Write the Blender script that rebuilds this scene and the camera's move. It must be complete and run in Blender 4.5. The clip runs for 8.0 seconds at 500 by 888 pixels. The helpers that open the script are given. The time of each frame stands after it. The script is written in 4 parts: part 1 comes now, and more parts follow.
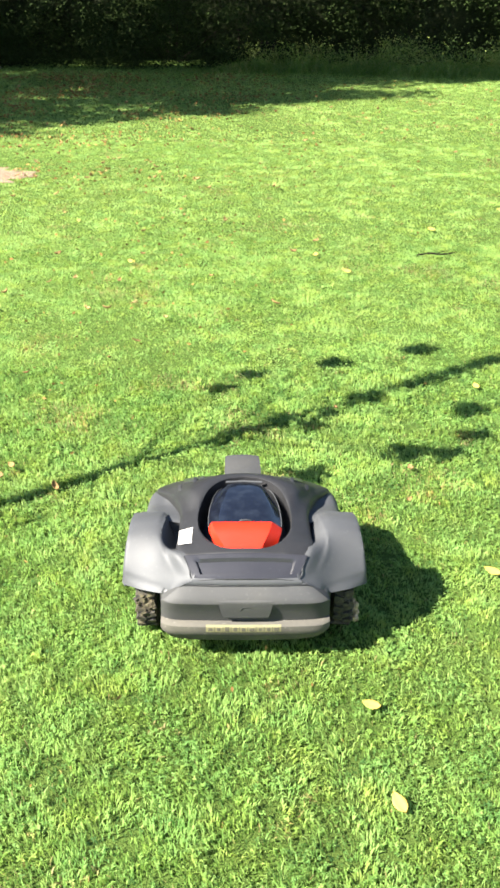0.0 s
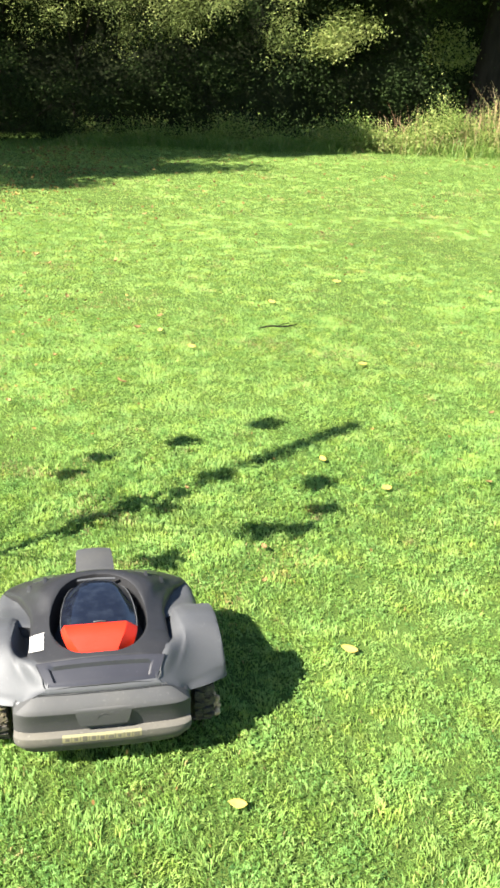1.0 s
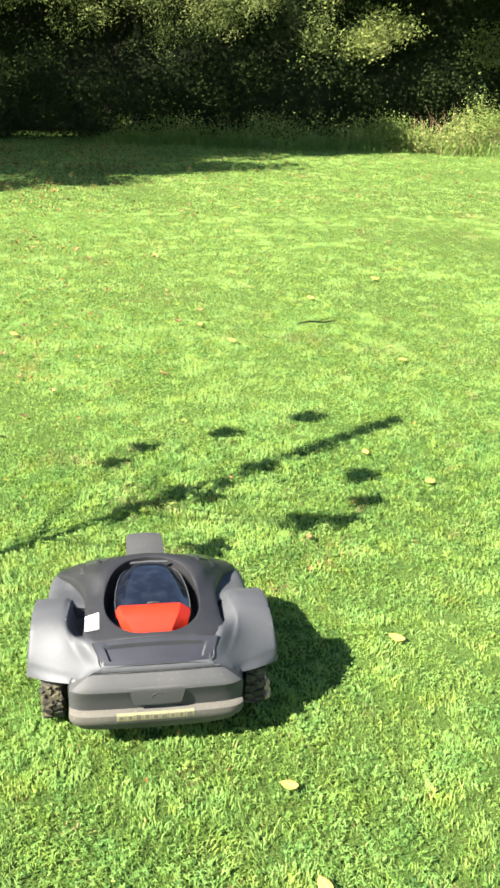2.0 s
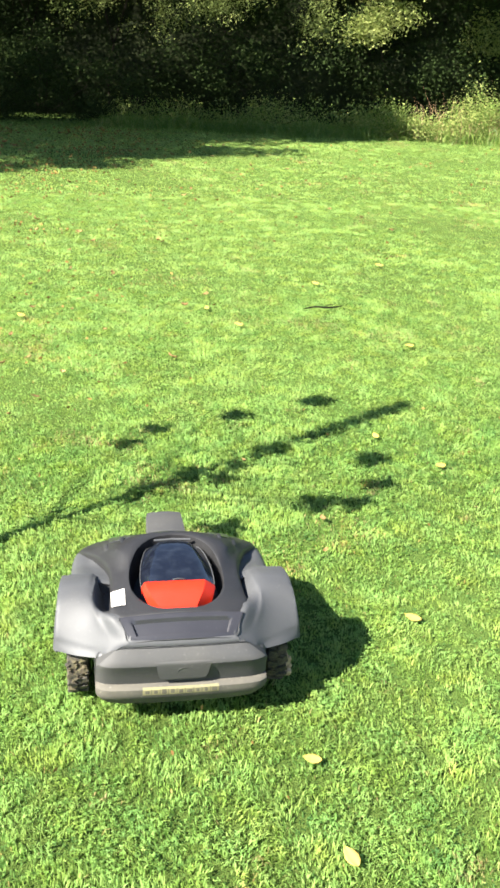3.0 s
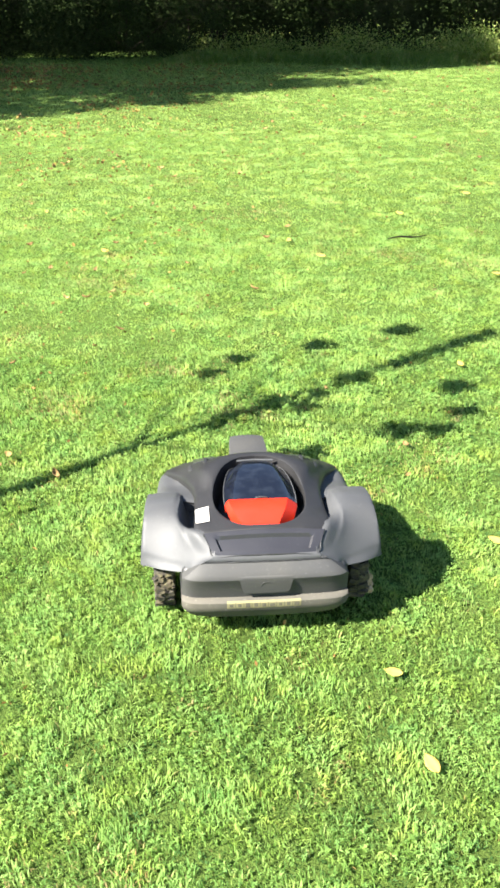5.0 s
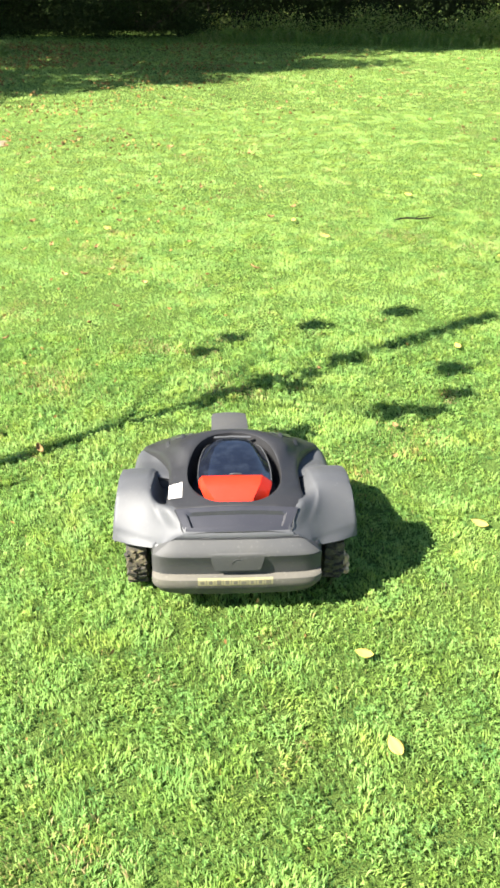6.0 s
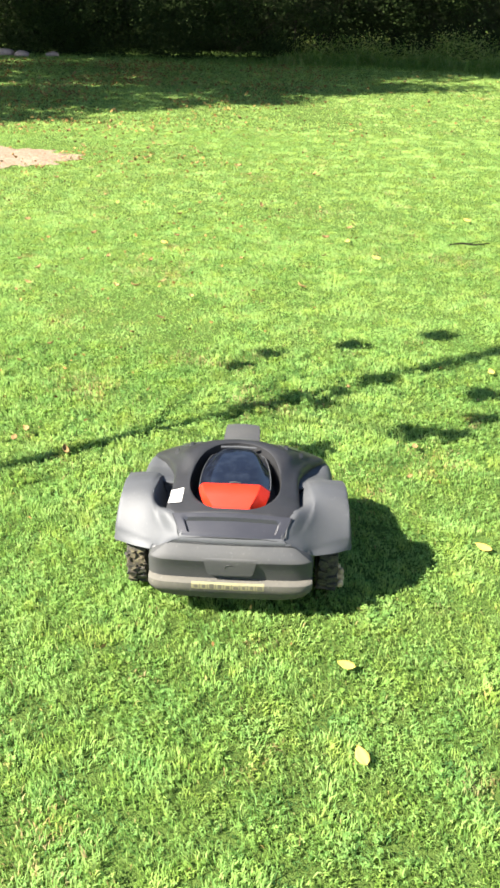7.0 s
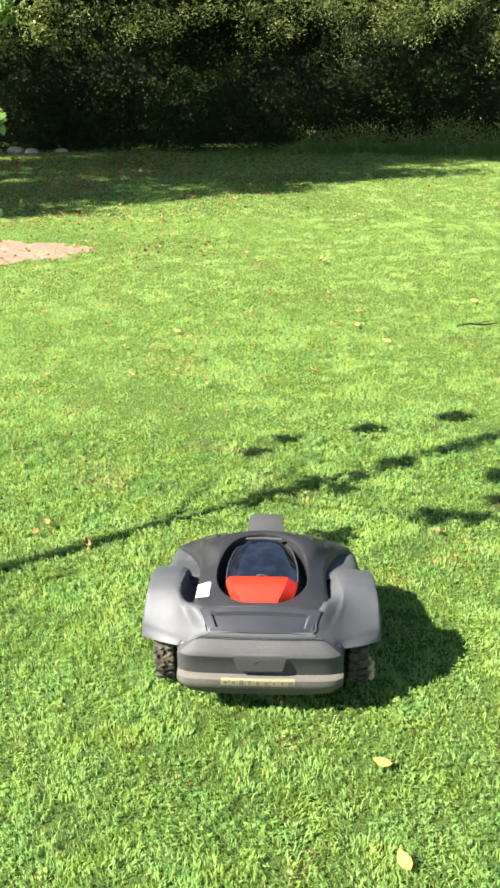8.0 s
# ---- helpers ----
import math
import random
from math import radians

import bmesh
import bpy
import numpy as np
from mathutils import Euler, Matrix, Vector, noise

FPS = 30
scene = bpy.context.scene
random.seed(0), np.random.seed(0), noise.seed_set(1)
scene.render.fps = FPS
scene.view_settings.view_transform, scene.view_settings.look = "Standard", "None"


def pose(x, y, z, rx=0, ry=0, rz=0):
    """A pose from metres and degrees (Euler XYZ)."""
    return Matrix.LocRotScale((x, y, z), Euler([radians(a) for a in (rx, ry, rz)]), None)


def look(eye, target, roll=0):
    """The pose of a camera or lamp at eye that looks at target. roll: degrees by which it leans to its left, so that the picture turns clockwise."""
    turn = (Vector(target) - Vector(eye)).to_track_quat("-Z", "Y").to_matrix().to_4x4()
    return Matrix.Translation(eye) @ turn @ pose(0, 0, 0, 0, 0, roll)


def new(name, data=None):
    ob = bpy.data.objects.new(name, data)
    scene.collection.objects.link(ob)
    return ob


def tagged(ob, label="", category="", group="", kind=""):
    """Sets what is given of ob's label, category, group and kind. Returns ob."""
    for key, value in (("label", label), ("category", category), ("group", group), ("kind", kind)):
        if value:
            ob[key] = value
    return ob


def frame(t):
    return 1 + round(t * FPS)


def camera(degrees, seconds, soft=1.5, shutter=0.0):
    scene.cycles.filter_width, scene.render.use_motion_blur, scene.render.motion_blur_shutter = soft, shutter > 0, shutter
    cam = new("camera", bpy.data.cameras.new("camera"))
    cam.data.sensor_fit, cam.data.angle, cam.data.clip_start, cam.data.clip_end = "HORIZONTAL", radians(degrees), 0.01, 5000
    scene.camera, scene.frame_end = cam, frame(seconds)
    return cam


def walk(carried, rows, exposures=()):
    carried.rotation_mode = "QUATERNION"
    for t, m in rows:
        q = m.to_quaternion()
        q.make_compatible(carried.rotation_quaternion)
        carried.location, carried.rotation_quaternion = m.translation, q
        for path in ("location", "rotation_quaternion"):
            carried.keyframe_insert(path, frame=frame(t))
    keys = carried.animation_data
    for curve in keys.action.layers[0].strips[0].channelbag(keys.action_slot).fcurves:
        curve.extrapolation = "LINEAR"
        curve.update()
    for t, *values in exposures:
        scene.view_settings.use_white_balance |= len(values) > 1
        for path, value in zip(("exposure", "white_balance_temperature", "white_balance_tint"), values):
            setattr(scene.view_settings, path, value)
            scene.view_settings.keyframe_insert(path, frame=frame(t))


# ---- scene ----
SOFT = 2.9
cam = camera(30.7, 8.0, soft=SOFT)
PATH = [
    (0.0, pose(-0.053, -1.725, 1.348, 62.48, -0.71, -1.25)),
    (0.25, pose(-0.065, -1.730, 1.369, 63.53, -1.75, -0.59)),
    (0.5, pose(-0.076, -1.735, 1.390, 63.62, -2.80, -2.69)),
    (0.7, pose(-0.062, -1.714, 1.396, 64.26, -2.50, -5.64)),
    (0.85, pose(-0.052, -1.698, 1.401, 65.34, -2.27, -8.48)),
    (1.0, pose(-0.042, -1.682, 1.405, 66.54, -2.04, -10.80)),
    (1.2, pose(-0.052, -1.687, 1.397, 66.47, -1.93, -12.70)),
    (1.35, pose(-0.059, -1.691, 1.390, 66.52, -1.85, -11.10)),
    (1.5, pose(-0.066, -1.695, 1.384, 66.33, -1.77, -9.68)),
    (1.7, pose(-0.082, -1.698, 1.382, 66.48, -1.93, -8.54)),
    (2.8, pose(-0.169, -1.711, 1.369, 66.56, -2.81, -10.61)),
    (3.0, pose(-0.185, -1.714, 1.367, 65.74, -2.97, -9.18)),
    (3.2, pose(-0.169, -1.703, 1.348, 65.06, -1.54, -7.71)),
    (3.5, pose(-0.144, -1.686, 1.320, 65.40, 0.61, -7.04)),
    (3.7, pose(-0.159, -1.699, 1.324, 65.24, 0.07, -7.52)),
    (4.0, pose(-0.181, -1.719, 1.330, 63.60, -0.75, -9.15)),
    (4.2, pose(-0.206, -1.734, 1.336, 63.13, -0.43, -10.72)),
    (4.5, pose(-0.244, -1.757, 1.344, 63.02, 0.06, -10.86)),
    (4.7, pose(-0.223, -1.755, 1.338, 62.79, -0.04, -8.04)),
    (5.8, pose(-0.106, -1.744, 1.303, 60.30, -0.59, -2.43)),
    (6.0, pose(-0.085, -1.742, 1.297, 61.09, -0.69, -3.07)),
    (6.25, pose(-0.041, -1.760, 1.296, 60.61, -0.99, -4.85)),
    (6.5, pose(0.004, -1.779, 1.294, 61.42, -1.30, -2.32)),
    (6.75, pose(0.039, -1.793, 1.305, 62.87, -1.34, 0.57)),
    (7.0, pose(0.074, -1.807, 1.316, 62.11, -1.38, 2.49)),
    (7.25, pose(0.075, -1.808, 1.325, 62.47, -1.04, 1.54)),
    (7.5, pose(0.077, -1.810, 1.335, 64.52, -0.70, 1.57)),
    (7.75, pose(0.057, -1.804, 1.341, 66.76, -0.24, 1.40)),
    (8.0, pose(0.037, -1.798, 1.347, 67.00, 0.21, 2.35)),
]
walk(cam, PATH, exposures=[(0.0, 2.63), (1.5, 2.64), (3.0, 2.61), (3.5, 2.62), (4.0, 2.61), (4.5, 2.66), (6.0, 2.71), (6.5, 2.68), (7.0, 2.64), (7.5, 2.60), (8.0, 2.51)])

# ---- sky and sun: low morning sun from behind and to one side ----
SUN_EL, SUN_AZ = 41.5, 26.0          # degrees; shadows run along +x, turned SUN_AZ towards +y
SHADOW = Vector((math.cos(radians(SUN_AZ)), math.sin(radians(SUN_AZ)), 0)) / math.tan(radians(SUN_EL))
world = bpy.data.worlds.new("world")
scene.world = world
world.use_nodes = True
wn = world.node_tree
sky = wn.nodes.new("ShaderNodeTexSky")
sky.sky_type, sky.sun_disc = "NISHITA", False
sky.altitude = 1200
sky.sun_elevation, sky.sun_rotation = radians(SUN_EL), radians(270 - SUN_AZ)
wn.links.new(sky.outputs[0], wn.nodes["Background"].inputs[0])
wn.nodes["Background"].inputs[1].default_value = 0.05
sun = new("sun", bpy.data.lights.new("sun", "SUN"))
sun.data.energy, sun.data.angle, sun.data.color = 4.9, radians(0.5), (1.0, 0.95, 0.86)
sun.matrix_world = look(tuple(-SHADOW * 20 + Vector((0, 0, 20))), (0, 0, 0))


# ---- materials ----
class Mat:
    """A small builder round one Principled material."""

    def __init__(self, name, rough=0.6, metal=0.0, spec=0.5):
        self.m = bpy.data.materials.new(name)
        self.m.use_nodes = True
        self.t = self.m.node_tree
        self.b = self.t.nodes["Principled BSDF"]
        self.b.inputs["Roughness"].default_value = rough
        self.b.inputs["Metallic"].default_value = metal
        self.b.inputs["Specular IOR Level"].default_value = spec
        self.co = self.t.nodes.new("ShaderNodeTexCoord").outputs["Object"]

    def link(self, a, b):
        self.t.links.new(a, b)

    def noise(self, scale, detail=4.0, rough=0.55, stretch=None):
        n = self.t.nodes.new("ShaderNodeTexNoise")
        n.inputs["Scale"].default_value, n.inputs["Detail"].default_value = scale, detail
        n.inputs["Roughness"].default_value = rough
        if stretch:
            mp = self.t.nodes.new("ShaderNodeMapping")
            mp.inputs["Scale"].default_value = stretch
            self.link(self.co, mp.inputs[0])
            self.link(mp.outputs[0], n.inputs["Vector"])
        else:
            self.link(self.co, n.inputs["Vector"])
        return n.outputs["Fac"]

    def ramp(self, fac, *stops):
        r = self.t.nodes.new("ShaderNodeValToRGB")
        e = r.color_ramp.elements
        while len(e) < len(stops):
            e.new(0.5)
        for k, (p, c) in zip(e, stops):
            k.position, k.color = p, (*c, 1) if len(c) == 3 else c
        self.link(fac, r.inputs[0])
        return r.outputs[0]

    def mix(self, fac, a, b, mode="MIX"):
        x = self.t.nodes.new("ShaderNodeMix")
        x.data_type, x.blend_type = "RGBA", mode
        for sock, v in ((x.inputs[0], fac), (x.inputs[6], a), (x.inputs[7], b)):
            if isinstance(v, (int, float)):
                sock.default_value = v
            elif isinstance(v, tuple):
                sock.default_value = (*v, 1)
            else:
                self.link(v, sock)
        return x.outputs[2]

    def attr(self, name):
        a = self.t.nodes.new("ShaderNodeAttribute")
        a.attribute_name = name
        return a.outputs["Fac"]

    def random(self):
        return self.t.nodes.new("ShaderNodeObjectInfo").outputs["Random"]

    def colour(self, c):
        if isinstance(c, tuple):
            self.b.inputs["Base Color"].default_value = (*c, 1)
        else:
            self.link(c, self.b.inputs["Base Color"])
        return self

    def rough(self, fac, lo, hi):
        r = self.t.nodes.new("ShaderNodeMapRange")
        r.inputs["To Min"].default_value, r.inputs["To Max"].default_value = lo, hi
        self.link(fac, r.inputs["Value"])
        self.link(r.outputs[0], self.b.inputs["Roughness"])
        return self

    def bump(self, fac, strength, dist=0.002):
        n = self.t.nodes.new("ShaderNodeBump")
        n.inputs["Strength"].default_value, n.inputs["Distance"].default_value = strength, dist
        self.link(fac, n.inputs["Height"])
        self.link(n.outputs[0], self.b.inputs["Normal"])
        return self

    def leafy(self, colour, share):
        """Lets part of the light through a thin leaf."""
        tr = self.t.nodes.new("ShaderNodeBsdfTranslucent")
        mx = self.t.nodes.new("ShaderNodeMixShader")
        mx.inputs[0].default_value = share
        self.link(colour, tr.inputs[0])
        self.link(self.b.outputs[0], mx.inputs[1])
        self.link(tr.outputs[0], mx.inputs[2])
        self.link(mx.outputs[0], self.t.nodes["Material Output"].inputs[0])
        return self


def plastic(name, base, dusty, rough, dirt=0.5, spec=0.5, uneven=1.0):
    k = Mat(name, rough, spec=spec)
    big = k.ramp(k.noise(9, 6, 0.65), (0.38, (0, 0, 0)), (0.75, (1, 1, 1)))
    fine = k.noise(900, 2)
    c = k.mix(big, base, dusty)
    c = k.mix(k.ramp(k.noise(160, 3, 0.7), (0.62, (0, 0, 0)), (0.72, (dirt, dirt, dirt))), c, tuple(min(1, 1.5 * v + 0.03) for v in dusty))
    k.colour(c).rough(k.noise(14, 5), rough * (1 - 0.2 * uneven), min(1, rough * (1 + 0.35 * uneven))).bump(fine, 0.12, 0.0006)
    return k.m


M_SHELL = plastic("grey_plastic", (0.043, 0.0445, 0.0475), (0.050, 0.0505, 0.0515), 0.57, 0.35, 0.33, 0.25)
M_REAR = plastic("worn_rear_plastic", (0.037, 0.0372, 0.0376), (0.049, 0.0475, 0.044), 0.65, 0.45, 0.3)
M_DECK = plastic("charcoal_plastic", (0.0122, 0.0120, 0.0128), (0.0180, 0.0176, 0.0182), 0.46, 0.35, 0.40)
M_HATCH = plastic("hatch_plastic", (0.0180, 0.0178, 0.0215), (0.024, 0.0235, 0.027), 0.28, 0.3)
M_COVER = plastic("dusty_cover_plastic", (0.054, 0.051, 0.044), (0.098, 0.089, 0.071), 0.75, 0.7, 0.25)
M_BLACK = plastic("black_plastic", (0.012, 0.012, 0.013), (0.02, 0.02, 0.02), 0.5, 0.1)
M_RED = plastic("red_plastic", (0.42, 0.014, 0.003), (0.36, 0.018, 0.005), 0.45, 0.12, 0.25)
M_YELLOW = plastic("yellow_print", (0.165, 0.148, 0.066), (0.110, 0.101, 0.066), 0.7, 0.6)
M_PRINT = plastic("worn_dark_print", (0.060, 0.055, 0.040), (0.105, 0.095, 0.066), 0.75, 0.6, 0.25)
M_STICKER = plastic("white_sticker", (0.43, 0.41, 0.38), (0.34, 0.325, 0.30), 0.6, 0.3, 0.3)

k = Mat("tinted_glass", 0.06, spec=0.6)
k.colour(k.mix(k.ramp(k.noise(40, 5), (0.45, (0, 0, 0)), (0.8, (1, 1, 1))), (0.004, 0.005, 0.009), (0.012, 0.015, 0.022)))
k.rough(k.noise(30, 5), 0.04, 0.16)
M_GLASS = k.m

k = Mat("muddy_rubber", 0.9)
mud = k.ramp(k.noise(38, 6, 0.7), (0.42, (0, 0, 0)), (0.56, (1, 1, 1)))
k.colour(k.mix(mud, (0.018, 0.017, 0.016), k.ramp(k.noise(120, 4), (0.35, (0.042, 0.031, 0.018)), (0.7, (0.085, 0.075, 0.034)))))
k.bump(k.noise(160, 5), 0.6, 0.004)
M_TYRE = k.m

k = Mat("dry_mud", 0.95)
k.colour(k.ramp(k.noise(90, 5, 0.7), (0.3, (0.20, 0.13, 0.06)), (0.7, (0.48, 0.36, 0.22))))
k.bump(k.noise(200, 4), 0.7, 0.004)
M_MUD = k.m

k = Mat("lawn_soil", 0.95, spec=0.05)
thatch = k.ramp(k.noise(260, 6, 0.75), (0.3, (0.031, 0.058, 0.011)), (0.55, (0.072, 0.117, 0.024)), (0.8, (0.130, 0.156, 0.046)))
k.colour(k.mix(k.ramp(k.noise(0.9, 5, 0.6), (0.4, (0, 0, 0)), (0.7, (0.6, 0.6, 0.6))), thatch, (0.044, 0.062, 0.014)))
k.bump(k.noise(300, 5), 0.8, 0.01)
M_SOIL = k.m


def green(name, dark, mid, pale, share, rough=0.5, spec=0.35, dry=None):
    k = Mat(name, rough, spec=spec)
    stops = [(0.05, dark), (0.5, mid), (0.95, pale)] if dry is None else [(0.05, dark), (0.47, mid), (0.86, pale), (0.98, dry)]
    c = k.ramp(k.attr("tint"), *stops)
    if dry is not None:  # bluer and yellower plants side by side
        c = k.mix(1.0, c, k.ramp(k.noise(10, 6, 0.7), (0.36, (0.84, 0.95, 1.0)), (0.50, (0.93, 0.96, 0.92)), (0.63, (1.0, 0.95, 0.72))), "MULTIPLY")
    k.colour(c)
    return k.leafy(c, share).m


M_GRASS = green("lawn_grass", (0.075, 0.158, 0.042), (0.234, 0.382, 0.093), (0.350, 0.440, 0.130), 0.56, 0.58, 0.16, (0.40, 0.30, 0.14))
M_LONG = green("long_grass", (0.05, 0.11, 0.015), (0.12, 0.21, 0.03), (0.30, 0.30, 0.10), 0.35)
# deep shade is put into the near-black colour of these leaves
M_SHADE_LEAF = green("shade_leaves", (0.012, 0.019, 0.007), (0.017, 0.028, 0.008), (0.023, 0.035, 0.010), 0.08, 0.85, 0.03)
# two paler leaf tones with the sunlight put into the colour
M_SUNNY_LEAF = green("sunny_leaves", (0.045, 0.070, 0.014), (0.150, 0.205, 0.042), (0.33, 0.36, 0.115), 0.45, 0.6, 0.2)
M_SUNNY_OLIVE = green("sunny_olive_leaves", (0.070, 0.095, 0.024), (0.150, 0.185, 0.050), (0.26, 0.28, 0.095), 0.30, 0.65, 0.15)
M_SAPLING = green("sapling_leaves", (0.07, 0.13, 0.02), (0.14, 0.24, 0.04), (0.25, 0.34, 0.10), 0.35, 0.45)
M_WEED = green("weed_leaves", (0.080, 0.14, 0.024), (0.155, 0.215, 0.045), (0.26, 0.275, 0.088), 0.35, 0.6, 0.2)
M_LITTER = green("dry_leaf_crumbs", (0.10, 0.055, 0.018), (0.20, 0.115, 0.036), (0.29, 0.18, 0.06), 0.15, 0.85, 0.1)
M_STRAW = green("dry_stems", (0.15, 0.075, 0.04), (0.30, 0.20, 0.10), (0.42, 0.33, 0.18), 0.2, 0.8)

k = Mat("bark", 0.85)
k.colour(k.ramp(k.noise(30, 6, 0.7, (1, 1, 0.25)), (0.32, (0.020, 0.015, 0.011)), (0.55, (0.055, 0.042, 0.030)), (0.78, (0.17, 0.14, 0.10))))
k.bump(k.noise(70, 5, 0.6, (1, 1, 0.3)), 0.5, 0.004)
M_BARK = k.m
k = Mat("dark_wood", 0.95, spec=0.08)
k.colour(k.ramp(k.noise(12, 6, 0.7, (1, 1, 0.25)), (0.3, (0.007, 0.006, 0.004)), (0.8, (0.022, 0.018, 0.013))))
M_DARKWOOD = k.m
k = Mat("tree_guard", 0.7, spec=0.2)
k.colour(k.ramp(k.noise(60, 5, 0.7), (0.3, (0.005, 0.005, 0.005)), (0.75, (0.020, 0.019, 0.017))))
k.bump(k.noise(120, 3), 0.3, 0.002)
M_GUARD = k.m
# near-black backing: the shade inside the hedge as a colour
k = Mat("shaded_thicket_core", 1.0, spec=0.1)
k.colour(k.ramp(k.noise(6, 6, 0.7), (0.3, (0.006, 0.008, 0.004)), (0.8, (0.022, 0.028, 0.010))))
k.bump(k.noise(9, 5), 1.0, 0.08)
M_SHADE_CORE = k.m
k = Mat("bare_earth", 0.95)
k.colour(k.mix(k.ramp(k.noise(45, 5, 0.7), (0.44, (0, 0, 0)), (0.60, (1, 1, 1))), k.ramp(k.noise(7, 6), (0.3, (0.14, 0.098, 0.060)), (0.7, (0.25, 0.185, 0.125))), (0.11, 0.060, 0.032)))
k.bump(k.noise(120, 5), 0.6, 0.006)
M_EARTH = k.m
# pale, so that lumps in the hedge's shade read as sunlit
k = Mat("pale_lump", 0.9, spec=0.2)
k.colour(k.ramp(k.noise(14, 6, 0.7), (0.3, (0.20, 0.135, 0.11)), (0.7, (0.38, 0.29, 0.25))))
k.bump(k.noise(40, 5), 0.5, 0.01)
M_PALE_LUMP = k.m
k = Mat("fallen_leaf", 0.9, spec=0.1)
k.colour(k.mix(k.noise(60, 3), k.ramp(k.random(), (0.0, (0.10, 0.060, 0.027)), (0.45, (0.19, 0.125, 0.052)), (0.85, (0.28, 0.20, 0.08)), (1.0, (0.38, 0.29, 0.11))), (0.16, 0.10, 0.04)))
M_FALLEN = k.m
k = Mat("yellow_leaf", 0.85, spec=0.15)
k.colour(k.mix(k.ramp(k.noise(70, 4), (0.45, (0, 0, 0)), (0.75, (0.7, 0.7, 0.7))), (0.38, 0.275, 0.060), (0.27, 0.18, 0.05)))
M_YLEAF = k.m


# ---- building helpers ----
def mesh_object(name, bm, material, parent=None, sharp=35):
    me = bpy.data.meshes.new(name)
    bm.normal_update()
    bm.to_mesh(me)
    bm.free()
    me.materials.append(material)
    me.shade_smooth()
    me.set_sharp_from_angle(angle=radians(sharp))
    ob = new(name, me)
    ob.parent = parent
    return ob


def part(name, bm, material, parent, label="", sharp=35):
    ob = mesh_object(name, bm, material, parent, sharp)
    return tagged(ob, label) if label else ob


def thing(name, at, label, category, group="", turn=0.0):
    e = new(name)
    e.empty_display_size = 0.1
    e.matrix_basis = pose(*at, 0, 0, turn)
    return tagged(e, label, category, group)


def spline(points, n):
    """n points along a Catmull-Rom curve through the given ones, evenly in their count."""
    p = np.array(points, float)
    p = np.vstack([2 * p[0] - p[1], p, 2 * p[-1] - p[-2]])
    s = np.linspace(0, len(points) - 1 - 1e-9, n)
    i = s.astype(int)
    u = (s - i)[:, None]
    a, b, c, d = p[i], p[i + 1], p[i + 2], p[i + 3]
    return 0.5 * (2 * b + (c - a) * u + (2 * a - 5 * b + 4 * c - d) * u**2 + (3 * b - a - 3 * c + d) * u**3)


def sheet(bm, grid, flip=False, closed=False):
    """Faces over a rows x columns x 3 grid of places; returns the rows of vertices."""
    rows = [[bm.verts.new(p) for p in r] for r in grid]
    for a, b in zip(rows, rows[1:]):
        m = len(a)
        for j in range(m if closed else m - 1):
            q = (a[j], a[(j + 1) % m], b[(j + 1) % m], b[j])
            bm.faces.new(q[::-1] if flip else q)
    return rows


def loft_grid(rows, nu, nv):
    r = np.array([spline(q, nu) for q in rows])
    return np.array([spline(r[:, j], nv) for j in range(nu)]).transpose(1, 0, 2)


def loft(bm, rows, nu, nv, flip=False):
    sheet(bm, loft_grid(rows, nu, nv), flip)


def thicken(bm, t):
    """Gives a sheet a back, t behind its face (before it where t is negative), and closes the rim."""
    bm.normal_update()
    faces, rim = bm.faces[:], [e for e in bm.edges if e.is_boundary]
    back = {v: v.co - v.normal * abs(t) for v in bm.verts}
    back = {v: bm.verts.new(c) for v, c in back.items()}
    for f in faces:
        bm.faces.new([back[v] for v in f.verts][::-1])
    for e in rim:
        a, b = e.verts
        bm.faces.new((a, b, back[b], back[a]))
    bmesh.ops.recalc_face_normals(bm, faces=bm.faces[:])


def box(bm, lo, hi, bevel=0.0, m=None):
    mid, size = [(a + b) / 2 for a, b in zip(lo, hi)], [b - a for a, b in zip(lo, hi)]
    got = bmesh.ops.create_cube(bm, size=1, matrix=(m or Matrix()) @ Matrix.Translation(mid) @ Matrix.Diagonal((*size, 1)))
    if bevel:
        edges = list({e for v in got["verts"] for e in v.link_edges})
        bmesh.ops.bevel(bm, geom=edges, offset=bevel, segments=3, affect="EDGES", profile=0.5)


def tube(bm, points, radii, sides=8):
    """A tapered round stem along a curve of places."""
    p = np.array(points, float)
    r = np.interp(np.linspace(0, 1, len(p)), np.linspace(0, 1, len(radii)), radii)
    ref = np.array((0.31, 0.95, 0.1))
    grid = []
    for i in range(len(p)):
        d = p[min(i + 1, len(p) - 1)] - p[max(i - 1, 0)]
        d /= np.linalg.norm(d) + 1e-9
        a = np.cross(d, ref)
        a /= np.linalg.norm(a) + 1e-9
        b = np.cross(d, a)
        th = np.linspace(0, 2 * np.pi, sides, endpoint=False)
        grid.append(p[i] + r[i] * (np.cos(th)[:, None] * a + np.sin(th)[:, None] * b))
    rows = sheet(bm, grid, closed=True)
    bm.faces.new(rows[0][::-1])
    bm.faces.new(rows[-1])


